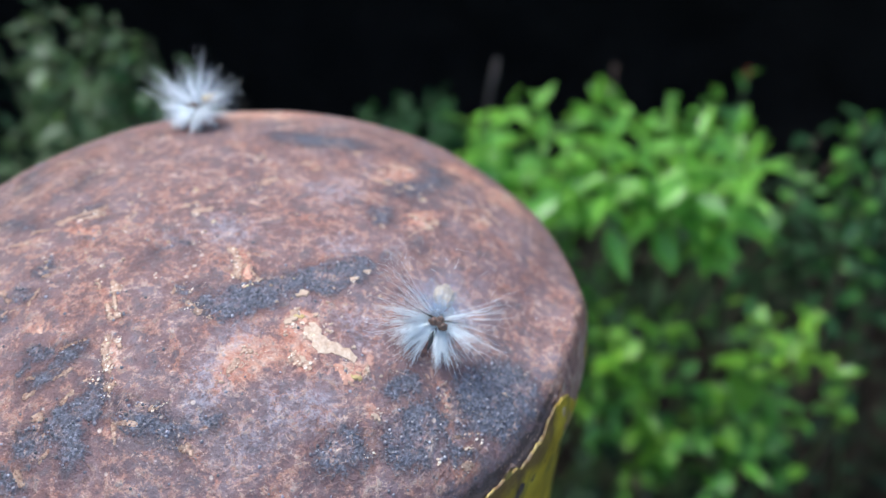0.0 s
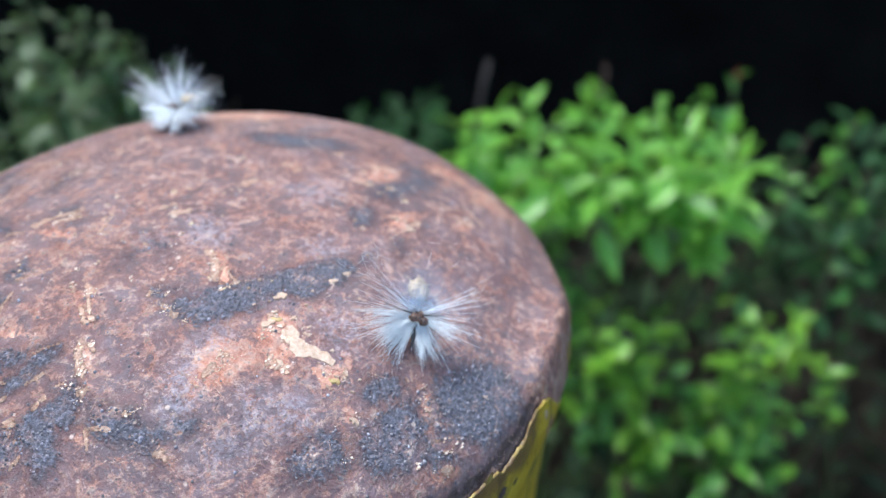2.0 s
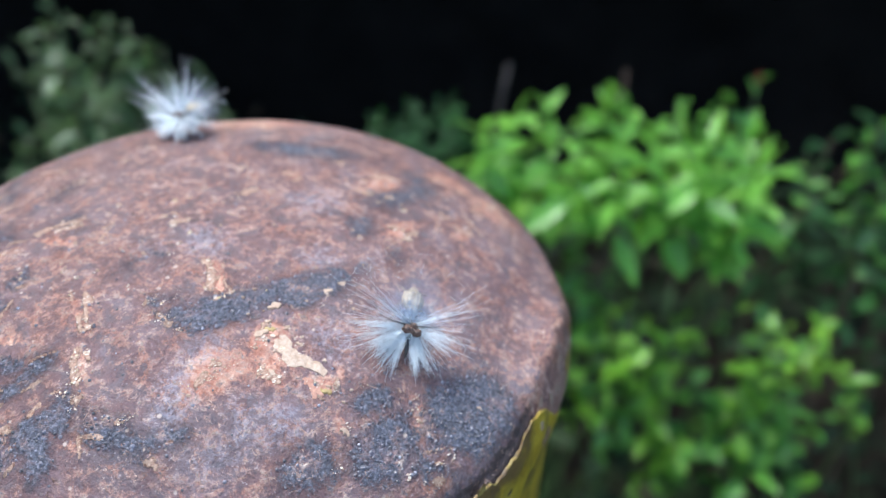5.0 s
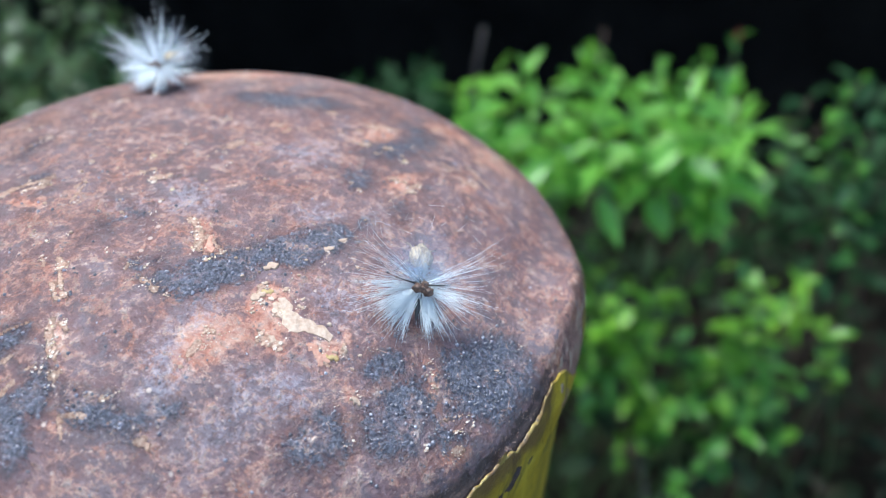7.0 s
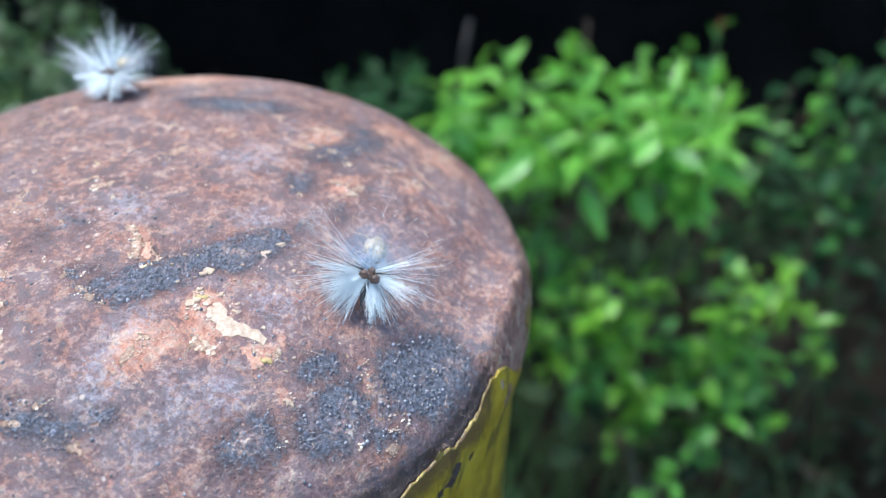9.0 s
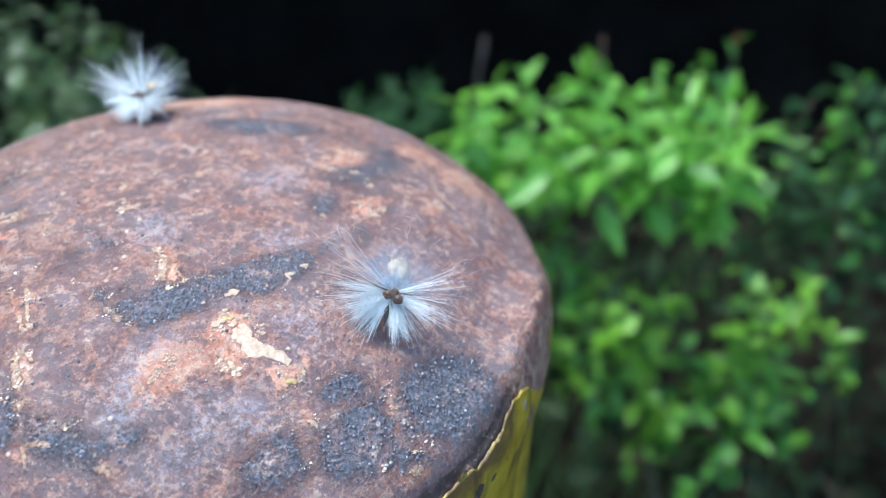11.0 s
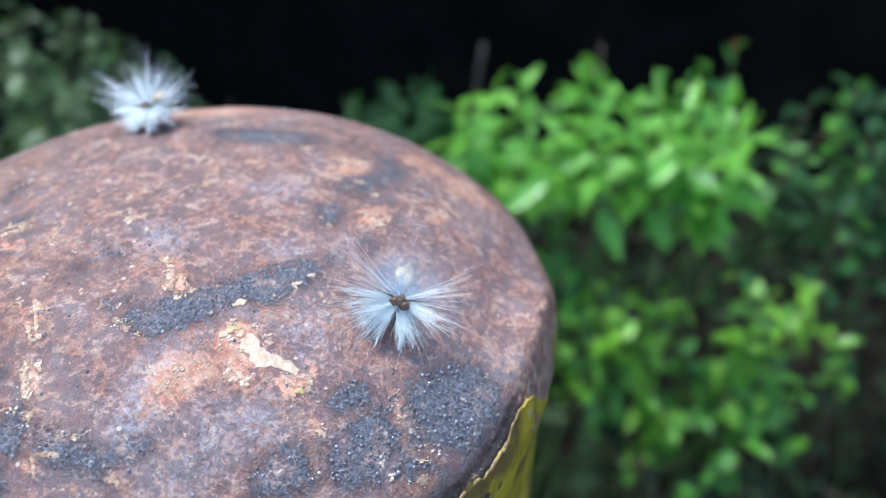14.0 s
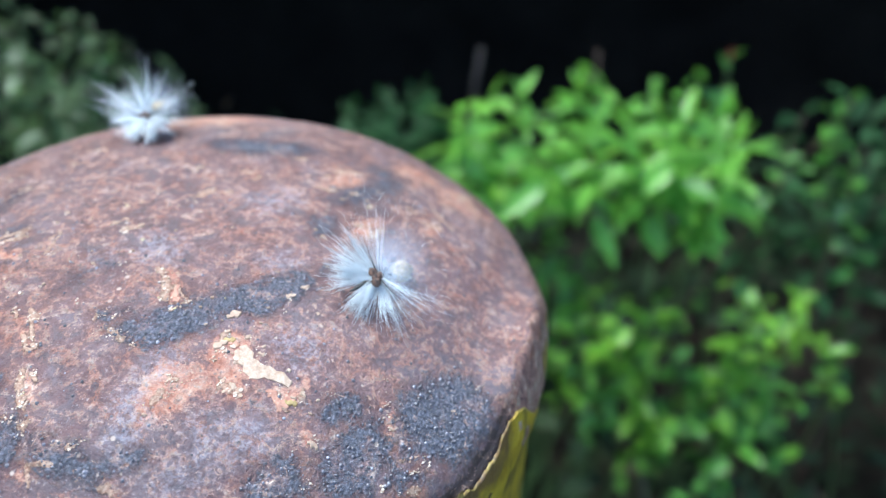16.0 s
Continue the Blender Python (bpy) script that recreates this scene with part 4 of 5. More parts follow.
def rim_flake(g, z, wide, high, material, seed):
    """A scrap of paint that still clings to the rim, at g degrees round it and z metres over it."""
    verts, faces = [], []
    n = 7
    for i in range(n):
        for j in range(n):
            u, w = i / (n - 1) - 0.5, j / (n - 1) - 0.5
            edge = 1 + 0.6 * noise.noise((u * 4, w * 4, seed))
            a, h = radians(g) + u * wide / R * edge, z + w * high * edge
            r = max(wall_radius(h), R) + 0.00025 - 0.0006 * max(abs(u), abs(w)) ** 3
            verts.append((r * math.cos(a), r * math.sin(a), h))
    for i in range(n - 1):
        for j in range(n - 1):
            faces.append((i * n + j, (i + 1) * n + j, (i + 1) * n + j + 1, i * n + j + 1))
    return mesh_ob("paint_scrap", verts, faces, material, BOLLARD, "scrap of paint left on the rim")


rim_flake(-37.3, 0.0010, 0.0016, 0.0012, YELLOW, 6)
rim_flake(-8.6, 0.0010, 0.0040, 0.0034, YELLOW, 1)
rim_flake(-3.4, 0.0040, 0.0030, 0.0022, YELLOW, 5)
scraps = random.Random(31)
for k in range(16):                                # curled scraps along the bare edge
    g = scraps.uniform(-23, -3)
    rim_flake(g, 0.3 * shoulder(g) + scraps.uniform(-0.002, 0.0045), scraps.uniform(0.0004, 0.0011), scraps.uniform(0.0007, 0.0022), scraps.choice((CREAM, CREAM, GOLD)), 40 + k)
SMALL = [(17.6, -25.0, 0.9, 0), (24.7, -18.5, 0.6, 0), (26.7, 4.3, 0.7, 0), (25.4, 1.9, 0.35, 0), (31.5, -5.6, 0.7, 0), (40.9, -34.5, 0.7, 1), (41.5, -33.7, 0.8, 0), (37.5, -38.2, 0.7, 0),
         (37.6, -32.3, 0.3, 0), (18.1, -28.5, 0.7, 1), (17.2, -29.2, 0.9, 0), (26.4, -33.8, 0.7, 1), (29.4, -37.1, 0.6, 0), (23.4, -20.5, 0.6, 0), (28.8, -3.9, 0.5, 0), (23.8, 4.1, 0.5, 0)]
for i, (x, y, size, gold) in enumerate(SMALL):
    a = random.uniform(-0.6, 0.9)
    dx, dy = math.cos(a) * size, math.sin(a) * size
    flake(BOLLARD, [(x - dx, y - dy), (x, y), (x + dx, y + dy)], size * 0.55, GOLD if gold else CREAM, 0.0002, 10 + i)
# specks of old paint, hardly larger than a grain: x, y, half length
SPECKS = [(-11.7, -8.1, 0.38), (-7.5, -9.4, 0.2), (-3.9, -10.0, 0.29), (-1.6, -11.4, 0.45), (0.1, -10.5, 0.36), (-2.4, -9.2, 0.28), (-4.6, -5.1, 0.21), (-3.8, -5.8, 0.3), (3.2, -4.7, 0.25), (1.6, -13.4, 0.23), (1.4, -16.1, 0.28), (2.3, 7.1, 0.36), (-3.6, 11.3, 0.33), (11.8, 5.2, 0.36), (11.4, 3.9, 0.22), (13.1, 5.8, 0.23), (14.1, 6.1, 0.27), (6.6, -0.3, 0.3), (8.9, -0.2, 0.39), (-10.0, -13.2, 0.28), (-7.0, -23.2, 0.23), (-11.7, -23.0, 0.19), (-12.7, -22.3, 0.23), (-2.5, -19.1, 0.27), (-3.8, -16.7, 0.21)]
SPECKS_REST = [(-13.0, -18.0, 0.23), (-19.6, -16.4, 0.34), (-22.7, -20.2, 0.37), (-17.5, -24.1, 0.3), (-16.9, -25.2, 0.24), (-9.8, -16.5, 0.19), (-2.4, -1.9, 0.21), (-2.8, -3.9, 0.25), (16.7, 13.2, 0.49), (23.0, 3.7, 0.37), (21.9, 8.2, 0.3), (12.5, -9.3, 0.2), (23.5, -7.0, 0.25), (24.8, -8.2, 0.25), (20.8, -17.0, 0.23), (26.6, -14.1, 0.2), (20.8, -20.9, 0.18), (15.2, -20.7, 0.22), (14.3, -23.0, 0.21), (5.3, -0.6, 0.22), (-14.9, -13.7, 0.24), (-11.9, -10.5, 0.25), (5.2, -11.0, 0.2), (3.6, 12.4, 0.23), (32.0, -3.5, 0.5), (30.4, -3.8, 0.3), (28.9, 3.2, 0.3), (29.6, 2.1, 0.3), (29.1, -9.0, 0.25)]
SPECKS_NEAR = [(17.6, -27.5, 0.34), (17.3, -29.2, 0.46), (20.0, -27.6, 0.34), (22.1, -28.4, 0.28), (22.0, -29.4, 0.4), (23.2, -25.0, 0.29), (25.4, -30.4, 0.28), (26.5, -33.2, 0.31), (27.5, -32.5, 0.32), (17.1, -31.3, 0.3), (18.0, -30.0, 0.27), (29.2, -32.6, 0.22), (28.6, -34.2, 0.22), (20.9, -25.4, 0.22), (11.5, -38.5, 0.25), (14.8, -27.0, 0.22), (16.5, -26.1, 0.16), (13.4, -24.7, 0.19), (27.1, -22.1, 0.24), (21.2, -23.0, 0.2)]
chance = random.Random(8)
for i, (x, y, size) in enumerate(SPECKS + SPECKS_REST + SPECKS_NEAR):
    a = chance.uniform(-0.5, 0.9)
    dx, dy = math.cos(a) * size, math.sin(a) * size
    flake(BOLLARD, [(x - dx, y - dy), (x + dx, y + dy)], size * chance.uniform(0.55, 0.95), CREAM, 0.00018, 60 + i)


# two wax threads that the insects shed
for line in ([(-0.9, -31.0), (-0.6, -32.6), (0.2, -34.2)], [(-3.2, -34.4), (-2.6, -35.6), (-2.4, -37.0)]):
    pts = [Vector((x / 1000, y / 1000, TOP + dome(math.hypot(x, y) / 1000) + 0.00012)) for x, y in line]
    root = thing("shed_thread", Matrix.Translation(pts[0]), "single shed wax thread lying on the rusty cap", "thread", "shed threads")
    v, f = tube([[(p - pts[0], 0.00002) for p in pts]], 4)
    mesh_ob("thread", v, f, VEIL, root)


# ---- the insects ----
TAIL = 0.0031          # how high the tail stands over the cap


def dome_pose(x, y, heading):
    """Where an insect stands on the cap: its z along the surface's normal, its y towards heading (degrees)."""
    up = dome_normal(x, y)
    ahead = Vector((math.cos(radians(heading)), math.sin(radians(heading)), 0))
    ahead = (ahead - up * ahead.dot(up)).normalized()
    m = Matrix((ahead.cross(up), ahead, up)).transposed().to_4x4()
    return Matrix.Translation((x, y, TOP + dome(math.hypot(x, y)) + 0.0001)) @ m


def fan_axes(facing):
    f = radians(facing)
    return Vector((0, -math.sin(f), math.cos(f))), Vector((1, 0, 0)), Vector((0, math.cos(f), math.sin(f)))


def fan_way(turn, lean, facing=46):
    """The way out of the tail at a turn in the fan's plane (degrees, 90 is up) and an angle from the fan's axis."""
    axis, across, upward = fan_axes(facing)
    g, a = radians(turn), radians(lean)
    return (across * math.cos(g) + upward * math.sin(g)) * math.sin(a) + axis * math.cos(a)


def threads(count, fan, length, lean, width, rng, curl=0.15, root=0.0006, tail=0.0031, floor=0.00025, facing=46, loose=False, locks=0):
    """Wax threads out of the tail. fan: the range of their turn in the fan's plane (degrees, 90 is up);
    lean: range of their angle from the fan's axis; floor: how high they stay over the ground; locks: in how many
    locks they cling together (0: each on its own)."""
    axis, across, upward = fan_axes(facing)

    def shake():
        return Vector((rng.gauss(0, 1), rng.gauss(0, 1), rng.gauss(0, 1)))

    held = [(rng.uniform(*fan), rng.uniform(*lean), rng.uniform(*length), shake() * curl * 0.8) for _ in range(locks)]
    lines = []
    for _ in range(count):
        g, a, size, bend = rng.uniform(*fan), rng.uniform(*lean), rng.uniform(*length), shake() * curl
        if held:                                   # draw the thread towards its lock
            lock = rng.choice(held)
            g, a = lock[0] + rng.gauss(0, 2.6), lock[1] + rng.gauss(0, 2.2)
            size, bend = lock[2] * rng.uniform(0.72, 1.08), lock[3] + bend * 0.45
        d = fan_way(g, a, facing)
        size *= 1.0 if rng.random() < 0.85 else 1.18
        p = Vector((0, 0, tail)) + d * root * (rng.uniform(0.8, 1.25) if loose else 1.0) + shake() * 0.00022
        w = width * rng.uniform(0.6, 1.3)
        if loose:                                  # a broken piece that points anywhere
            d = (d * 0.4 + across * rng.gauss(0, 1) + upward * rng.gauss(0, 0.6)).normalized()
        kink = shake() * rng.choice((0, 0, 0.5, 1.0)) if rng.random() < 0.4 else Vector()
        line, steps = [], 8
        for i in range(steps + 1):
            u = i / steps
            line.append((p.copy(), w * (1.0 - 0.75 * u ** 1.5)))
            way = (d + bend * u * u + (kink + shake() * curl * 1.6 if u > 0.78 else Vector())).normalized()
            p = p + way * size / steps
            if p.z < floor:
                p.z = floor + rng.random() * 0.0003
        lines.append(line)
    return tube(lines, 3)


def film(parent, fan, reach, lean, packed, seed, facing=46):
    """A thin fan of wax film out of the tail; fan and lean as for the threads."""
    n, m = 48, 12
    verts, faces, thin = [], [], []
    for i in range(n + 1):
        k = i / n
        g = fan[0] + (fan[1] - fan[0]) * k
        size = reach * (1 + 0.25 * noise.noise((k * 5, seed, 0)))
        for j in range(m + 1):
            u = j / m
            a = lean + 5 * noise.noise((k * 4, u * 2, seed))
            p = Vector((0, 0, TAIL)) + fan_way(g, a, facing) * (0.0005 + size * u)
            p.z = max(p.z, 0.0004)
            verts.append(p)
            thin.append(1 - (1 - u) * min(1, 4 * k, 4 * (1 - k)))
    for i in range(n):
        for j in range(m):
            q = i * (m + 1) + j
            faces.append((q, q + 1, q + m + 2, q + m + 1))
    sheet = mesh_ob("wax_film", verts, faces, CORE if packed else FILM, parent, "packed white wax at the root of the fan" if packed else "milky translucent film of wax")
    sheet.data.attributes.new("thin", "FLOAT", "POINT").data.foreach_set("value", np.array(thin, np.float32))
    return sheet


def tuft(name, parent, material, label, *args, **more):
    v, f = threads(*args, **more)
    return mesh_ob(name, v, f, material, parent, label)


def insect(name, m, label, rng, tufts, films, rise=0.0, keel_turn=-84):
    bug = thing(name, m, label, "insect", "planthopper nymphs")
    # pale body ahead of the tail
    v, f = lump((0.0015, 0.0021, 0.0010), lambda d: 1 - 0.52 * max(d.y, 0) * (1 - 0.8 * max(d.y, 0) ** 4) + 0.12 * max(-d.y, 0), 16, 24, 0.10)
    body = mesh_ob("body", v, f, TAN_SHELL, bug, "pale tan body under the wax")
    body.location = (rise * 0.6, 0.0052 - rise, 0.0019 + rise)
    body.rotation_euler = (radians(-6), 0, 0)
    for sgn in (-1, 1):
        v, f = lump((0.00022, 0.0002, 0.0002), rings=8, around=10)
        eye = mesh_ob("eye", v, f, BROWN_SHELL, body, "small brown eye")
        eye.location = (sgn * 0.00085, 0.0013, -0.0001)
        v, f = lump((0.00042, 0.0012, 0.0002), None, 8, 12)
        pad = mesh_ob("wing_pad", v, f, TAN_SHELL, body, "pale wing pad")
        pad.location = (sgn * 0.0007, -0.0006, 0.0007)
        pad.rotation_euler = (0, sgn * radians(24), 0)
    v, f = lump((0.0011, 0.0019, 0.0010), lambda d: 1 - 0.35 * max(-d.y, 0), 10, 16)
    abdomen = mesh_ob("abdomen", v, f, BLACK_SHELL, bug, "dark narrow abdomen")
    abdomen.location = (0, 0.0016, 0.0021)
    abdomen.rotation_euler = (radians(-22), 0, 0)
    hub = Vector((0, 0, TAIL))
    low = fan_way(keel_turn, 66)
    v, f = tube([[(hub + low * 0.0042 * u, 0.00048 * math.sin(math.pi * min(0.12 + 0.95 * u, 0.97)) ** 0.7) for u in (0.02, 0.15, 0.35, 0.6, 0.8, 0.95, 1.0)]], 9)
    mesh_ob("tail_keel", v, f, BLACK_SHELL, bug, "black keel below the tail")
    for x, z, r in ((-0.00064, -0.0001, 0.00060), (0.00066, -0.00018, 0.00062), (0.00006, 0.00056, 0.00044), (0.0, 0.0, 0.0005)):
        r *= 0.6 if rise else 1
        v, f = lump((r, r * 0.9, r * 0.9), None, 10, 14, 0.5, x * 900)
        lobe = mesh_ob("tail_lobe", v, f, BROWN_SHELL, bug, "brown tail lobe")
        lobe.location = (x, -0.0012 + 0.72 * z, 0.0042 + 0.69 * z)
    for g, reach in ((keel_turn + 262, 0.0036), (keel_turn + 102, 0.0032)):      # dark bristles that part the fan
        way = fan_way(g, 82)
        v, f = tube([[(hub + way * reach * u + Vector((0, -0.0004, 0.0006)), 0.00015 * (1.1 - u)) for u in (0.1, 0.4, 0.7, 1.0)]], 5)
        mesh_ob("bristle", v, f, BLACK_SHELL, bug, "dark bristle at the tail")
    for sgn in (-1, 1):
        for reach, y, lift in ((0.0024, 0.0060, 0.0012), (0.0026, 0.0046, 0.0014), (0.0030, 0.0026, 0.0018)):
            knee = Vector((sgn * reach * 0.62, y + (0.0008 if y > 0.005 else -0.0006), lift))
            foot = Vector((sgn * reach, y + (0.0018 if y > 0.005 else -0.0016), 0.0))
            v, f = tube([[(Vector((sgn * 0.0008, y, 0.0013)), 0.00014), (knee, 0.0001), (foot, 0.00005)]], 5)
            mesh_ob("leg", v, f, TAN_SHELL, bug, "thin jointed leg")
    for k, args in tufts.items():
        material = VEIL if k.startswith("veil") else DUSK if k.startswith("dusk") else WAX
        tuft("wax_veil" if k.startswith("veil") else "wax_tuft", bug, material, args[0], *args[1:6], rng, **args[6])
    for i, args in enumerate(films):
        film(bug, *args, 3 * i + 1)
    return bug


NEAR_FILMS = [((-4, 196), 0.0080, 80, False), ((90, 172), 0.0058, 76, False), ((-152, -94), 0.0062, 74, True), ((-76, -40), 0.0060, 74, True)]
REAR_FILMS = [((-20, 205), 0.0085, 84, False), ((-168, -110), 0.0030, 80, True), ((-76, -20), 0.0028, 80, True)]
NEAR_TUFTS = {
    "low_left": ("dense white fan of wax threads", 260, (-147, -97), (0.0042, 0.0066), (60, 76), 0.000040, {"curl": 0.13, "locks": 28}),
    "left_clump": ("bright clump of white wax", 150, (-140, -98), (0.0026, 0.0046), (60, 72), 0.00008, {"curl": 0.08, "locks": 16}),
    "low_right": ("dense white fan of wax threads", 140, (-72, -42), (0.0040, 0.0062), (60, 76), 0.000040, {"curl": 0.13, "locks": 20}),
    "right_clump": ("bright clump of white wax", 100, (-72, -50), (0.0026, 0.0044), (60, 72), 0.00008, {"curl": 0.08, "locks": 11}),
    "side_right": ("dense white fan of wax threads", 70, (-44, 6), (0.0042, 0.0070), (66, 82), 0.000026, {"curl": 0.16, "locks": 18}),
    "side_left": ("dense white fan of wax threads", 90, (-176, -143), (0.0048, 0.0080), (66, 82), 0.000030, {"curl": 0.16, "locks": 15}),
    "left": ("loose fan of wax threads", 26, (181, 200), (0.0059, 0.0090), (70, 86), 0.000018, {"curl": 0.18, "locks": 9}),
    "right": ("loose fan of wax threads", 34, (-4, 13), (0.0056, 0.0092), (70, 86), 0.000018, {"curl": 0.2, "locks": 10}),
    "wisp_left": ("long wisp of wax threads", 20, (154, 174), (0.0066, 0.0100), (76, 88), 0.000015, {"curl": 0.16, "locks": 9}),
    "wisp_right": ("long wisp of wax threads", 30, (20, 44), (0.0066, 0.0104), (76, 88), 0.000015, {"curl": 0.2, "locks": 11}),
    "crest": ("tall pale crest of wax threads", 26, (150, 168), (0.0060, 0.0096), (76, 90), 0.000014, {"curl": 0.13, "locks": 12}),
    "veil_top": ("thin bluish veil of wax threads", 26, (30, 170), (0.0055, 0.0085), (70, 90), 0.000018, {"curl": 0.26}),
    "veil_root": ("short haze of wax threads", 60, (0, 175), (0.0022, 0.0062), (70, 92), 0.00003, {"curl": 0.10}),
    "tips": ("broken kinked tips of wax threads", 26, (30, 165), (0.0008, 0.0020), (80, 94), 0.000013, {"curl": 0.45, "root": 0.0080, "loose": True}),
    "tips_left": ("broken kinked tips of wax threads", 12, (140, 172), (0.0008, 0.0018), (80, 92), 0.000013, {"curl": 0.45, "root": 0.0088, "loose": True}),
}
REAR_TUFTS = {
    "low_left": ("thick cottony lump of white wax", 360, (-174, -108), (0.0030, 0.0056), (60, 92), 0.00005, {"curl": 0.30, "locks": 34}),
    "low_right": ("thick cottony lump of white wax", 360, (-78, -8), (0.0028, 0.0054), (60, 92), 0.00005, {"curl": 0.32, "locks": 34}),
    "low_mid": ("thick cottony lump of white wax", 90, (-108, -80), (0.0020, 0.0034), (52, 76), 0.00004, {"curl": 0.3}),
    "left": ("long spray of white wax threads", 90, (138, 168), (0.0058, 0.0112), (72, 88), 0.000032, {"curl": 0.10, "locks": 16}),
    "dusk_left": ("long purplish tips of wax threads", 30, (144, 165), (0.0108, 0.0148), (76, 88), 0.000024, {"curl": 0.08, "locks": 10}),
    "side": ("loose fan of wax threads", 40, (174, 206), (0.0050, 0.0080), (68, 90), 0.000022, {"curl": 0.16, "locks": 14}),
    "top": ("long spray of white wax threads", 34, (80, 140), (0.0082, 0.0136), (74, 95), 0.000024, {"curl": 0.18, "locks": 12}),
    "crown": ("ragged spray of white wax threads", 44, (70, 140), (0.0040, 0.0088), (68, 92), 0.000028, {"curl": 0.34, "locks": 16}),
    "right": ("ragged spray of white wax threads", 54, (14, 52), (0.0050, 0.0100), (70, 92), 0.000026, {"curl": 0.36, "locks": 14}),
    "side_right": ("ragged spray of white wax threads", 46, (-16, 12), (0.0044, 0.0080), (70, 92), 0.000024, {"curl": 0.36, "locks": 12}),
    "veil_side": ("thin haze of wax threads", 70, (-5, 205), (0.0040, 0.0086), (62, 95), 0.00003, {"curl": 0.2}),
    "tips": ("broken kinked tips of wax threads", 16, (15, 150), (0.0008, 0.0018), (76, 90), 0.00002, {"curl": 0.5, "root": 0.0074, "loose": True}),
}


def under_tail(x, y, heading, spin=0):
    """The pose of an insect whose tail stands over x, y (millimetres); spin turns it about the fan's axis."""
    x, y = x / 1000, y / 1000
    n = dome_normal(x, y)
    f = radians(46)
    turn = Matrix.Rotation(radians(spin), 4, Vector((0, -math.sin(f), math.cos(f))))
    hub = Matrix.Translation((0, 0, TAIL))
    return dome_pose(x - n.x * TAIL, y - n.y * TAIL, heading) @ hub @ turn @ hub.inverted()


NEAR_ROWS = [
    (0.0, 35.3, -25.4, 88), (0.5, 35.3, -25.3, 88), (1.0, 35.2, -25.2, 89), (1.5, 35.3, -24.8, 93), (2.0, 35.1, -24.4, 97), (3.5, 35.1, -24.3, 98), (6.0, 35.2, -24.6, 98),
    (7.0, 35.1, -24.6, 98), (7.5, 35.4, -24.4, 97), (8.0, 35.9, -23.5, 94), (8.5, 36.4, -22.0, 91), (10.0, 36.4, -21.9, 89), (12.5, 36.5, -21.6, 89), (14.0, 36.4, -21.4, 88),
    (14.5, 36.3, -21.1, 86, -2), (15.0, 35.5, -19.7, 80, -15), (15.5, 34.6, -18.0, 74, -25), (16.0, 34.0, -16.8, 68, -32),
]
REAR_ROWS = [(0.0, -13.7, 19.1, 86, -4), (3.5, -13.7, 18.9, 86, -4), (6.0, -13.5, 19.3, 86, -3), (8.0, -12.7, 19.1, 86, 0), (10.0, -11.9, 19.1, 86, 2), (12.5, -11.4, 18.8, 86, 3), (16.0, -10.8, 18.5, 86, 3)]
NEAR_BUG = insect("planthopper_nymph", under_tail(*NEAR_ROWS[0][1:]), "tiny planthopper nymph with a white wax fan on its tail", random.Random(5), NEAR_TUFTS, NEAR_FILMS)
REAR_BUG = insect("planthopper_nymph", under_tail(*REAR_ROWS[0][1:]), "planthopper nymph with cottony white wax, at the cap's far edge", random.Random(9), REAR_TUFTS, REAR_FILMS, 0.0026)


# ---- ground and added dark bank ----
def ground():
    verts, faces = [], []
    marks = [-300, -80, -20, -8] + [-4 + 0.1 * i for i in range(81)] + [8, 20, 80, 300]
    for y in marks:
        for x in marks:
            near = max(abs(x), abs(y)) <= 4
            verts.append((x, y, (0.05 * noise.noise((x * 1.7, y * 1.7, 0)) + 0.02 * noise.noise((x * 6, y * 6, 3)) if near else 0) - 0.02))
    n = len(marks)
    for i in range(n - 1):
        for j in range(n - 1):
            faces.append((i * n + j, i * n + j + 1, (i + 1) * n + j + 1, (i + 1) * n + j))
    return tagged(mesh_ob("ground", verts, faces, DIRT), "dark leaf mould under the plants", "ground", kind="structure")


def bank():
    """A steep added bank whose top overhangs: near-black for deep shade, and blocks low sky."""
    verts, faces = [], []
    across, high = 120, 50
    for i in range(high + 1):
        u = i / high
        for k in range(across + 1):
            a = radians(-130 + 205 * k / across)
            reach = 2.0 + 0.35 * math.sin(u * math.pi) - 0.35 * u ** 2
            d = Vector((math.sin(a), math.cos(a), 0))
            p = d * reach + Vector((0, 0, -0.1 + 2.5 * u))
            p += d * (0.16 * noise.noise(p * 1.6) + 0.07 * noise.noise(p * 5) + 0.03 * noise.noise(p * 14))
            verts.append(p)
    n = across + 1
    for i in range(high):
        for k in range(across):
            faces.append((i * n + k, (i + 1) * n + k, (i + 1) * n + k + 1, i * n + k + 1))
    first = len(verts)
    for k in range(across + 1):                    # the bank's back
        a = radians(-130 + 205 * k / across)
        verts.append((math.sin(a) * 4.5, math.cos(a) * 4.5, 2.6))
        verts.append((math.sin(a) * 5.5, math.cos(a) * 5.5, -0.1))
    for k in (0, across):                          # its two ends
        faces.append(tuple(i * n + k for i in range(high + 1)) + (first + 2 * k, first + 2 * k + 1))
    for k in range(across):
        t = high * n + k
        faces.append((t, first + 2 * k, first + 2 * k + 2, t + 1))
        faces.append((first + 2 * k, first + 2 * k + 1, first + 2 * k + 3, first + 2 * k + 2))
    return tagged(mesh_ob("backdrop", verts, faces, SHADE_BACKDROP), "added near-black backdrop for the deep shade behind the plants", "bank", kind="structure")


ground()
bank()


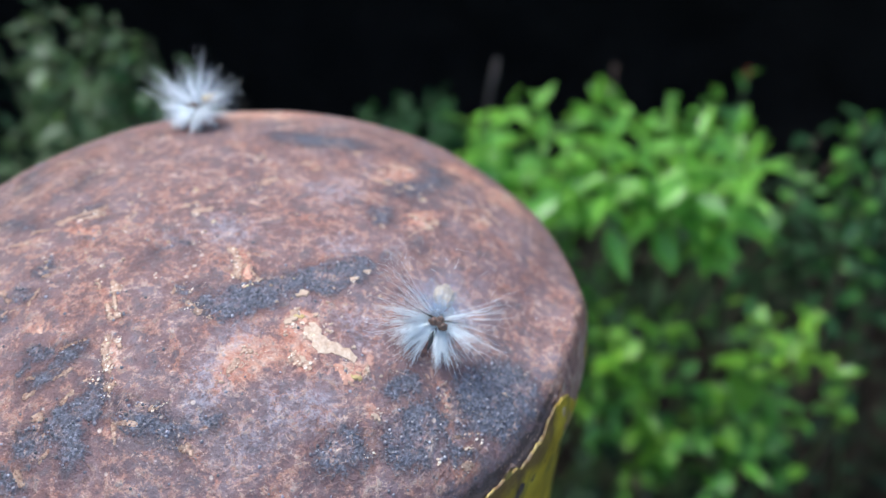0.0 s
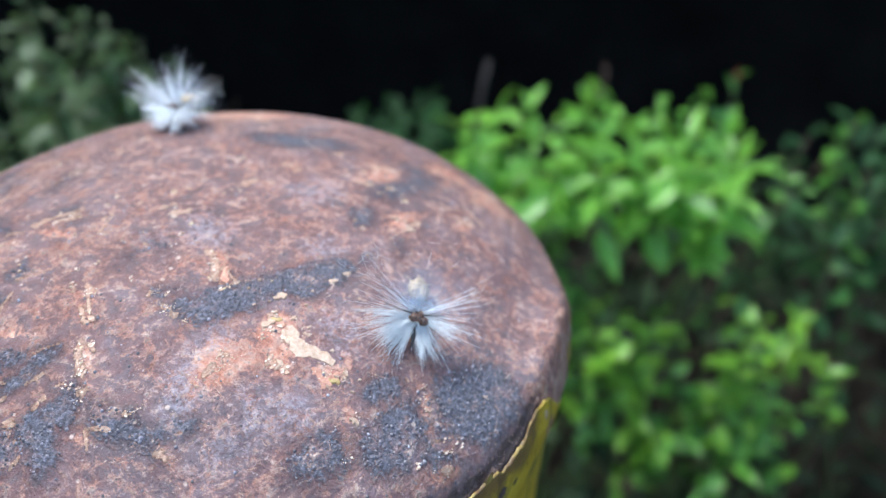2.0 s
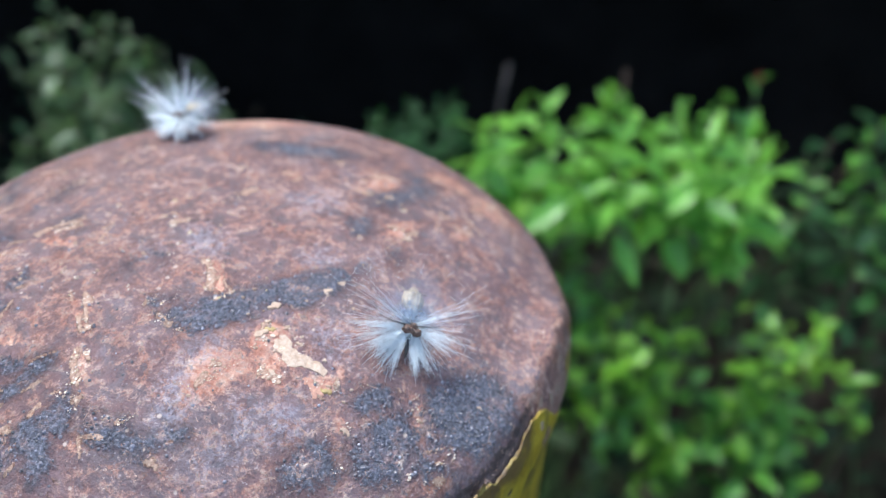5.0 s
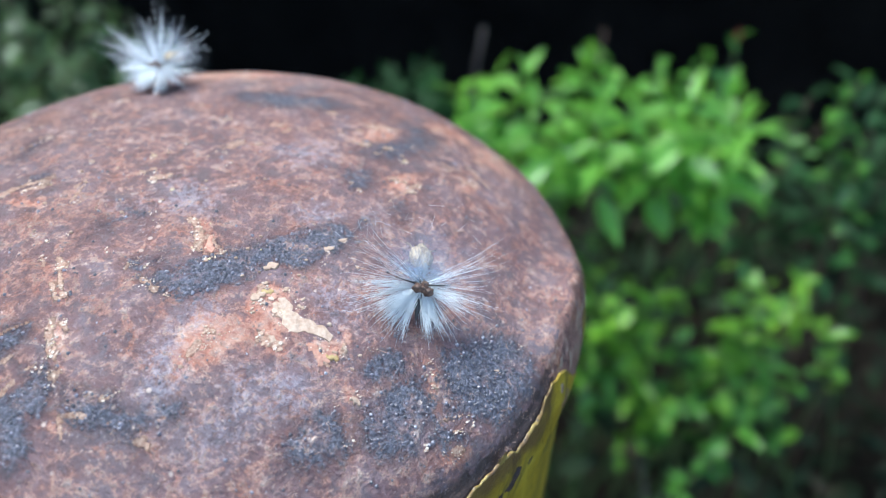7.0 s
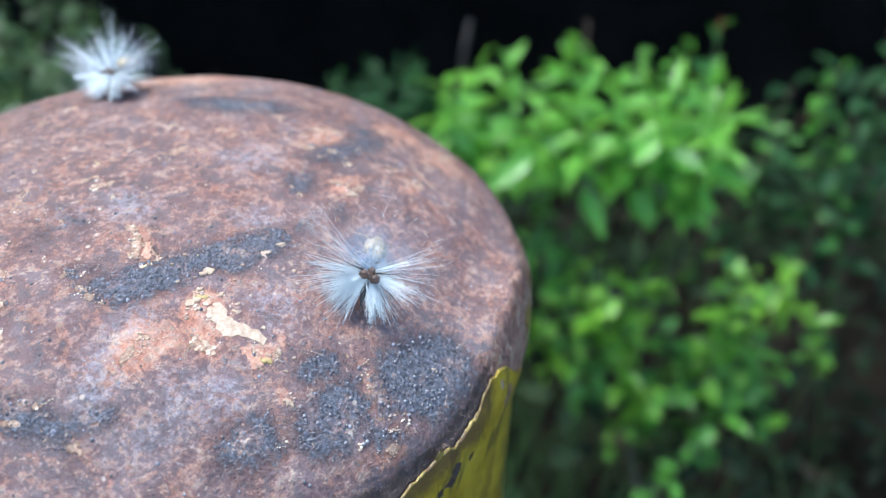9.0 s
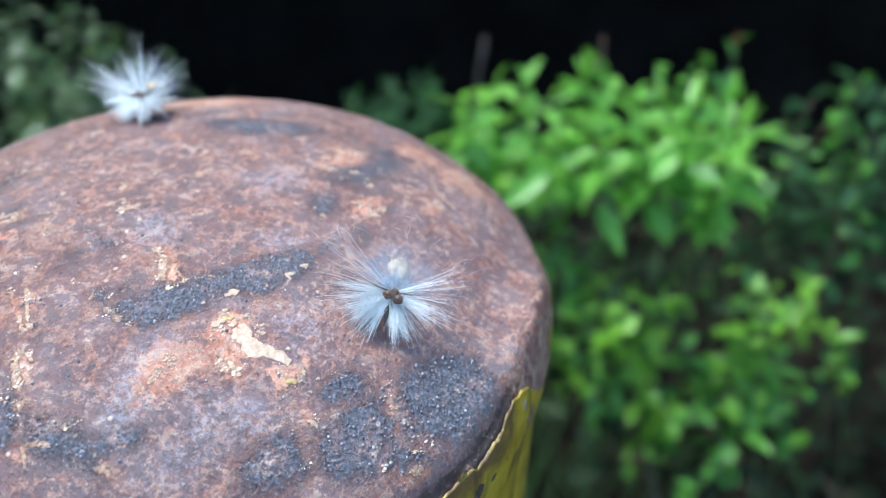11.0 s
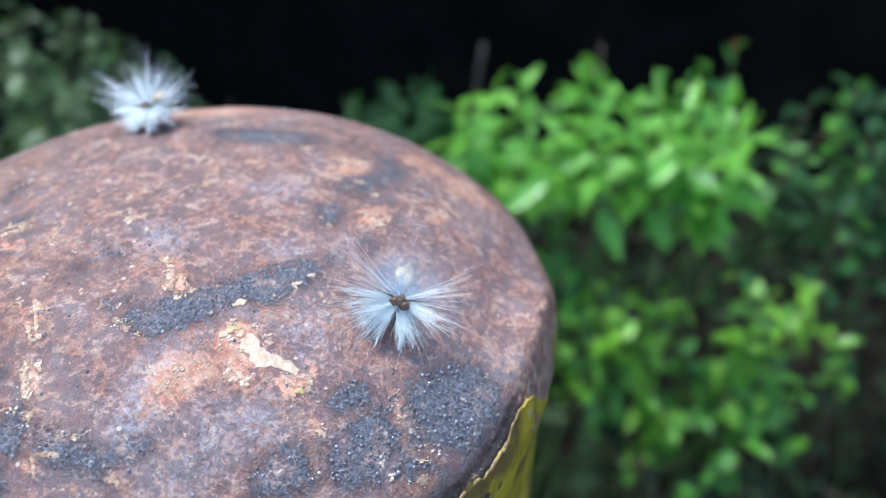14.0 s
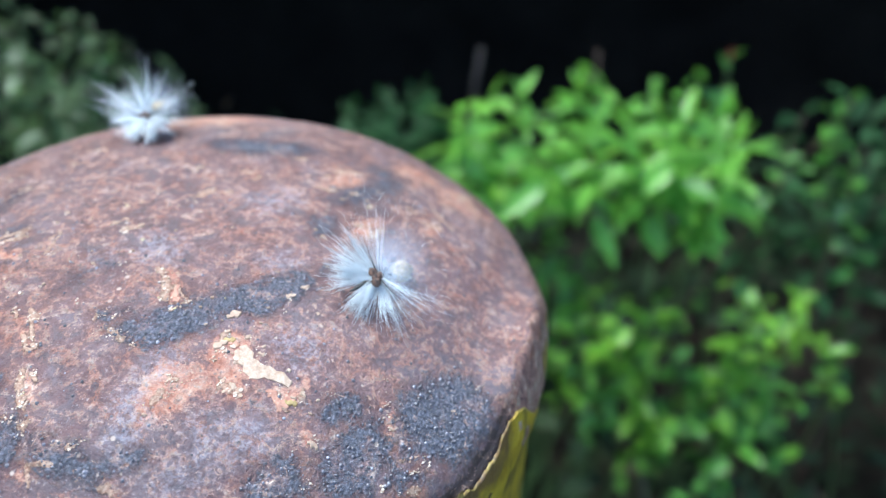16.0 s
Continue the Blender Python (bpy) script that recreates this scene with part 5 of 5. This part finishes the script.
# ---- plants ----
def leaf_mesh(name, length, width, droop, fold, point, sharp, material):
    verts, faces = [], []
    rows = 9
    for i in range(rows + 1):
        u = i / rows
        w = width * 0.5 * (math.sin(math.pi * u ** point) ** sharp) + 0.0003
        y, z = length * u * (1 - 0.12 * droop * u), -length * droop * u * u * 0.5
        wave = 0.05 * width * math.sin(u * 9)
        for k in (-1, -0.5, 0, 0.5, 1):
            verts.append((k * w, y, z + abs(k) * w * fold + wave * k * k))
    for i in range(rows):
        for k in range(4):
            faces.append((i * 5 + k, i * 5 + k + 1, (i + 1) * 5 + k + 1, (i + 1) * 5 + k))
    me = bpy.data.meshes.new(name)
    me.from_pydata(verts, [], faces)
    me.materials.append(material)
    me.polygons.foreach_set("use_smooth", [True] * len(me.polygons))
    return me


def leaf_set(material, length, width, droop=1.0, sharp=0.85):
    return [leaf_mesh("leaf", length * a, width * b, d * droop, 0.25 + 0.1 * i, 0.75 + 0.07 * i, sharp, material)
            for i, (a, b, d) in enumerate(((1.0, 1.0, 0.45), (1.15, 0.9, 0.75), (0.85, 1.05, 0.3), (0.65, 0.85, 0.55)))]


def plant(name, tip, leaves, stem_mat, count, span, label, category, group, rng, thick=0.0016, tilt=38):
    """A stalk that rises from the ground to tip, with leaves set round its upper span."""
    x, y, z = tip
    z += TOP
    base = Vector((x + rng.uniform(-0.12, 0.12), y + rng.uniform(0.02, 0.2), 0))
    root = thing(name, Matrix.Translation(base), label, category, group)
    end = Vector((x, y, z)) - base
    bow = Vector((rng.uniform(-0.09, 0.09), rng.uniform(-0.07, 0.05), 0))

    def at(u):
        return end * u + bow * math.sin(math.pi * u) - Vector((0, 0, 0.03 * (1 - u)))

    v, f = tube([[(at(i / 12), thick * (1.5 - 1.2 * i / 12)) for i in range(13)]], 6)
    mesh_ob("stem", v, f, stem_mat, root)
    turn = rng.uniform(0, 6.28)
    for i in range(count):
        s = i / max(count - 1, 1)
        u = 1 - s * span / max(end.length, 0.1)
        turn += 2.4 + rng.uniform(-0.4, 0.4)
        ob = new("leaf", rng.choice(leaves))
        ob.parent = root
        raise_by = radians(55 - 60 * min(s * 2.2, 1) + rng.uniform(-tilt, tilt))
        size = rng.uniform(0.55, 1.2) * (0.6 + 0.4 * min(s * 3, 1))
        ob.matrix_basis = Matrix.Translation(at(u)) @ Euler((0, 0, turn)).to_matrix().to_4x4() @ Euler((raise_by, rng.uniform(-0.5, 0.5), 0)).to_matrix().to_4x4() @ Matrix.Scale(size, 4)
    return root


rng, lime_rng, midst_rng = random.Random(21), random.Random(22), random.Random(23)
LIMES = [(0.168, 0.419, -0.314), (0.145, 0.396, -0.318), (0.21, 0.464, -0.341), (0.262, 0.4, -0.296), (0.257, 0.427, -0.334), (0.292, 0.4, -0.313), (0.172, 0.446, -0.345), (0.197, 0.426, -0.329), (0.056, 0.458, -0.214), (0.277, 0.512, -0.35), (0.318, 0.5, -0.363), (0.365, 0.474, -0.381), (0.27, 0.412, -0.4), (0.268, 0.44, -0.37),
         (0.2, 0.47, -0.375), (0.16, 0.49, -0.355), (0.132, 0.44, -0.36), (0.214, 0.38, -0.42), (0.345, 0.49, -0.345)]
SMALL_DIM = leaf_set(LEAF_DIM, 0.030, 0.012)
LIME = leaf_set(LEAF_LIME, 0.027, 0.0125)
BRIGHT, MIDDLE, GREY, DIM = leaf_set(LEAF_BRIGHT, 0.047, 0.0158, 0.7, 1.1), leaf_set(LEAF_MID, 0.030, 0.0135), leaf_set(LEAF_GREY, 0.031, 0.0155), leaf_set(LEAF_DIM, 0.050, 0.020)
UPPER = [(0.016, 0.49, -0.174), (0.039, 0.55, -0.188), (0.066, 0.609, -0.2), (0.096, 0.528, -0.184), (0.124, 0.591, -0.18), (0.141, 0.549, -0.171), (0.157, 0.483, -0.165), (0.199, 0.59, -0.205), (0.216, 0.529, -0.182), (0.256, 0.575, -0.206), (0.247, 0.492, -0.193)]
LOWER = [(0.16, 0.47, -0.35), (0.2, 0.43, -0.35), (0.28, 0.47, -0.34), (0.33, 0.46, -0.35), (0.35, 0.41, -0.37), (0.29, 0.39, -0.35), (0.24, 0.39, -0.42), (0.19, 0.42, -0.38),
         (0.29, 0.39, -0.42), (0.26, 0.35, -0.44), (0.24, 0.46, -0.4), (0.31, 0.43, -0.39)]
RIGHT = [(0.45, 0.75, -0.25), (0.46, 0.79, -0.3), (0.48, 0.71, -0.31), (0.48, 0.79, -0.41), (0.46, 0.88, -0.37), (0.51, 0.7, -0.42), (0.52, 0.8, -0.22), (0.42, 0.84, -0.33), (0.5, 0.74, -0.26)]
LEFT = [(-0.44, 0.63, -0.15), (-0.48, 0.6, -0.17), (-0.45, 0.59, -0.24), (-0.45, 0.7, -0.26), (-0.4, 0.73, -0.25), (-0.4, 0.66, -0.3), (-0.38, 0.6, -0.33), (-0.49, 0.65, -0.17), (-0.44, 0.68, -0.17), (-0.47, 0.59, -0.2), (-0.43, 0.61, -0.21), (-0.45, 0.56, -0.24), (-0.44, 0.64, -0.28), (-0.45, 0.5, -0.27), (-0.49, 0.81, -0.25)]
LEFT_REAR = [(-0.62, 0.86, -0.2), (-0.56, 0.9, -0.24), (-0.5, 0.92, -0.28), (-0.44, 0.9, -0.3), (-0.6, 0.8, -0.3), (-0.53, 0.84, -0.34), (-0.47, 0.86, -0.37), (-0.64, 0.78, -0.26), (-0.58, 0.74, -0.36), (-0.5, 0.62, -0.25), (-0.46, 0.64, -0.27), (-0.42, 0.6, -0.28), (-0.48, 0.56, -0.26)]
MIDST = [(-0.16, 0.8, -0.31), (-0.11, 0.81, -0.3), (-0.05, 0.78, -0.27), (-0.01, 0.77, -0.31), (-0.112, 0.647, -0.243), (-0.087, 0.684, -0.240), (-0.049, 0.644, -0.219), (-0.021, 0.607, -0.211), (-0.052, 0.58, -0.215), (-0.086, 0.609, -0.236), (-0.027, 0.561, -0.214)]
for tip in UPPER:
    plant("leafy_shoot", tip, BRIGHT, STEM_GREEN, 20, 0.10, "bright green leafy shoot with long pointed leaves", "plant", "bright leafy shoots", rng)
for tip in LOWER:
    plant("low_weed", tip, MIDDLE, STEM_GREEN, 14, 0.12, "green weed with short oval leaves", "plant", "low green weeds", rng)
UPPER_REST = [(0.208, 0.465, -0.179), (0.177, 0.456, -0.167), (0.124, 0.465, -0.169), (0.071, 0.484, -0.187), (0.24, 0.45, -0.188), (0.088, 0.445, -0.175), (0.167, 0.511, -0.199), (0.032, 0.518, -0.211), (0.212, 0.546, -0.197)]
for tip in UPPER_REST:
    plant("leafy_shoot", tip, BRIGHT, STEM_GREEN, 15, 0.08, "bright green leafy shoot with long pointed leaves", "plant", "bright leafy shoots", rng)
BESIDE = [(0.057, 0.527, -0.256), (0.087, 0.516, -0.273), (0.112, 0.516, -0.31), (0.152, 0.521, -0.33), (0.117, 0.474, -0.334)]
for tip in BESIDE:
    plant("low_weed", tip, MIDDLE, STEM_GREEN, 16, 0.14, "dark green weed in the shade of the shoots", "plant", "low green weeds", lime_rng)
for tip in LIMES:
    plant("low_weed", tip, LIME, STEM_GREEN, 13, 0.12, "yellow-green weed with short oval leaves", "plant", "low green weeds", lime_rng)
for tip in ((0.42, 0.71, -0.25), (0.43, 0.66, -0.27)):
    plant("low_weed", tip, MIDDLE, STEM_GREEN, 14, 0.15, "green weed with short oval leaves", "plant", "low green weeds", rng)
for tip in ((0.438, 0.709, -0.232), (0.442, 0.748, -0.277)):
    plant("shaded_shrub", tip, MIDDLE, STEM_BROWN, 8, 0.13, "shrub stem with a few mid-green leaves", "plant", "shaded shrubs", lime_rng, 0.0025)
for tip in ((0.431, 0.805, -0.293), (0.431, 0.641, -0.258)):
    plant("shaded_shrub", tip, DIM, STEM_BROWN, 14, 0.2, "dark shrub stem with glossy leaves, darkened in colour for shade", "plant", "shaded shrubs", lime_rng, 0.0025)
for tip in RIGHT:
    plant("shaded_shrub", tip, DIM, STEM_BROWN, 14, 0.2, "dark shrub stem with glossy leaves, darkened in colour for shade", "plant", "shaded shrubs", rng, 0.0025)
for tip in LEFT:
    plant("grey_shrub", tip, GREY, STEM_BROWN, 44, 0.24, "shrub stem with dull grey-green leaves", "plant", "grey shrubs", rng, 0.0025)
LEFT_TOP = [(-0.365, 0.602, -0.148), (-0.38, 0.503, -0.124), (-0.399, 0.589, -0.196), (-0.399, 0.546, -0.175), (-0.385, 0.571, -0.256)]
for tip in LEFT_TOP:
    plant("grey_shrub", tip, GREY, STEM_BROWN, 26, 0.16, "shrub stem with dull grey-green leaves", "plant", "grey shrubs", lime_rng, 0.0025)
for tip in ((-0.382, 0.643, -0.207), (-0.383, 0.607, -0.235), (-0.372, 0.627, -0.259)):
    plant("shaded_shrub", tip, DIM, STEM_BROWN, 20, 0.2, "dark shrub stem with glossy leaves, darkened in colour for shade", "plant", "shaded shrubs", lime_rng, 0.0025)
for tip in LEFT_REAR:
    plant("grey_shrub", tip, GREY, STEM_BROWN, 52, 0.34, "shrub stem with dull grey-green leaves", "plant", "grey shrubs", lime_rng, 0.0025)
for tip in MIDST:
    plant("fern_like_weed", tip, SMALL_DIM, STEM_GREEN, 26, 0.12, "dark green weed, its leaves darkened in colour for shade", "plant", "shaded weeds", midst_rng)


def twig(name, a, b, radius, material, label, rng):
    a, b = Vector(a) + Vector((0, 0, TOP)), Vector(b) + Vector((0, 0, TOP))
    root = thing(name, Matrix.Translation(b), label, "twig", "dead twigs")
    line = []
    for i in range(11):
        u = i / 10
        p = (a - b) * u + Vector((rng.gauss(0, 1), rng.gauss(0, 1), rng.gauss(0, 1))) * radius * 0.8
        line.append((p, radius * (1.1 - 0.6 * u)))
    v, f = tube([line], 7)
    mesh_ob("stick", v, f, material, root)
    v, f = tube([[(line[5][0], radius * 0.6), (line[5][0] + (a - b).orthogonal().normalized() * radius * 6 + (a - b) * 0.15, radius * 0.3)]], 5)
    mesh_ob("side_shoot", v, f, material, root)
    return root


twig("brown_twig", (0.17, 0.85, -0.235), (0.22, 0.70, -0.90), 0.002, STEM_BROWN, "thin brown twig among the leaves", rng)
twig("dead_branch", (0.0, 1.33, -0.41), (-0.05, 1.30, -0.90), 0.009, STEM_PALE, "pale broken branch in the hollow", rng)
twig("dead_branch", (0.22, 0.44, -0.53), (0.30, 0.36, -0.90), 0.006, STEM_PALE, "pale dry stick under the weeds", rng)
for tip in ((0.196, 0.601, -0.18), (0.248, 0.63, -0.182), (0.217, 0.574, -0.177)):
    plant("thin_shoot", tip, MIDDLE, STEM_GREEN, 7, 0.06, "thin green shoot with a few small leaves", "plant", "thin shoots", lime_rng, 0.0012)
red = plant("leafy_shoot", (0.285, 0.68, -0.185), MIDDLE, STEM_GREEN, 6, 0.07, "thin green shoot with a reddish young tip", "plant", "bright leafy shoots", rng)
v, f = lump((0.002, 0.002, 0.007), None, 8, 10)
bud = mesh_ob("tip_bud", v, f, STEM_RED, red, "reddish unopened leaf bud")
bud.location = Vector((0.285, 0.68, TOP - 0.180)) - red.matrix_world.translation


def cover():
    """Low leaves that fill the ground between the stalks, coloured near black for shade."""
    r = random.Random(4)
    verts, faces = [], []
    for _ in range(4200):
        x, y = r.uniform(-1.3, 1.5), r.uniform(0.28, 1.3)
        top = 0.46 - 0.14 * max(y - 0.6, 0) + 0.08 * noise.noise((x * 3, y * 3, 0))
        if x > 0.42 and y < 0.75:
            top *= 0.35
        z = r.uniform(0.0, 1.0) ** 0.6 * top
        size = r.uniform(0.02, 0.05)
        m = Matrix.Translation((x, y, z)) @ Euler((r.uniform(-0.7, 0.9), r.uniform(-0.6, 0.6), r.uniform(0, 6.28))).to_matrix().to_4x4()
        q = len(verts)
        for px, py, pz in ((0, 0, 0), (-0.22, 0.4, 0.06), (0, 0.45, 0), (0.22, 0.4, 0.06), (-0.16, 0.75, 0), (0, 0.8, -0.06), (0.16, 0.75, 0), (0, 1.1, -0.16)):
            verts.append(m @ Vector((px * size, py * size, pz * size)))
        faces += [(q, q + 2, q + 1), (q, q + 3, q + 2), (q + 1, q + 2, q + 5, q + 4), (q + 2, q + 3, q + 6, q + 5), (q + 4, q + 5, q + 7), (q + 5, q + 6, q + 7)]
    return tagged(mesh_ob("undergrowth", verts, faces, COVER), "dense low undergrowth, leaves coloured near black for shade", "undergrowth", kind="stuff")


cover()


def motions():
    walk(NEAR_BUG, [(t, under_tail(*where)) for t, *where in NEAR_ROWS])
    walk(REAR_BUG, [(t, under_tail(*where)) for t, *where in REAR_ROWS])


motions()
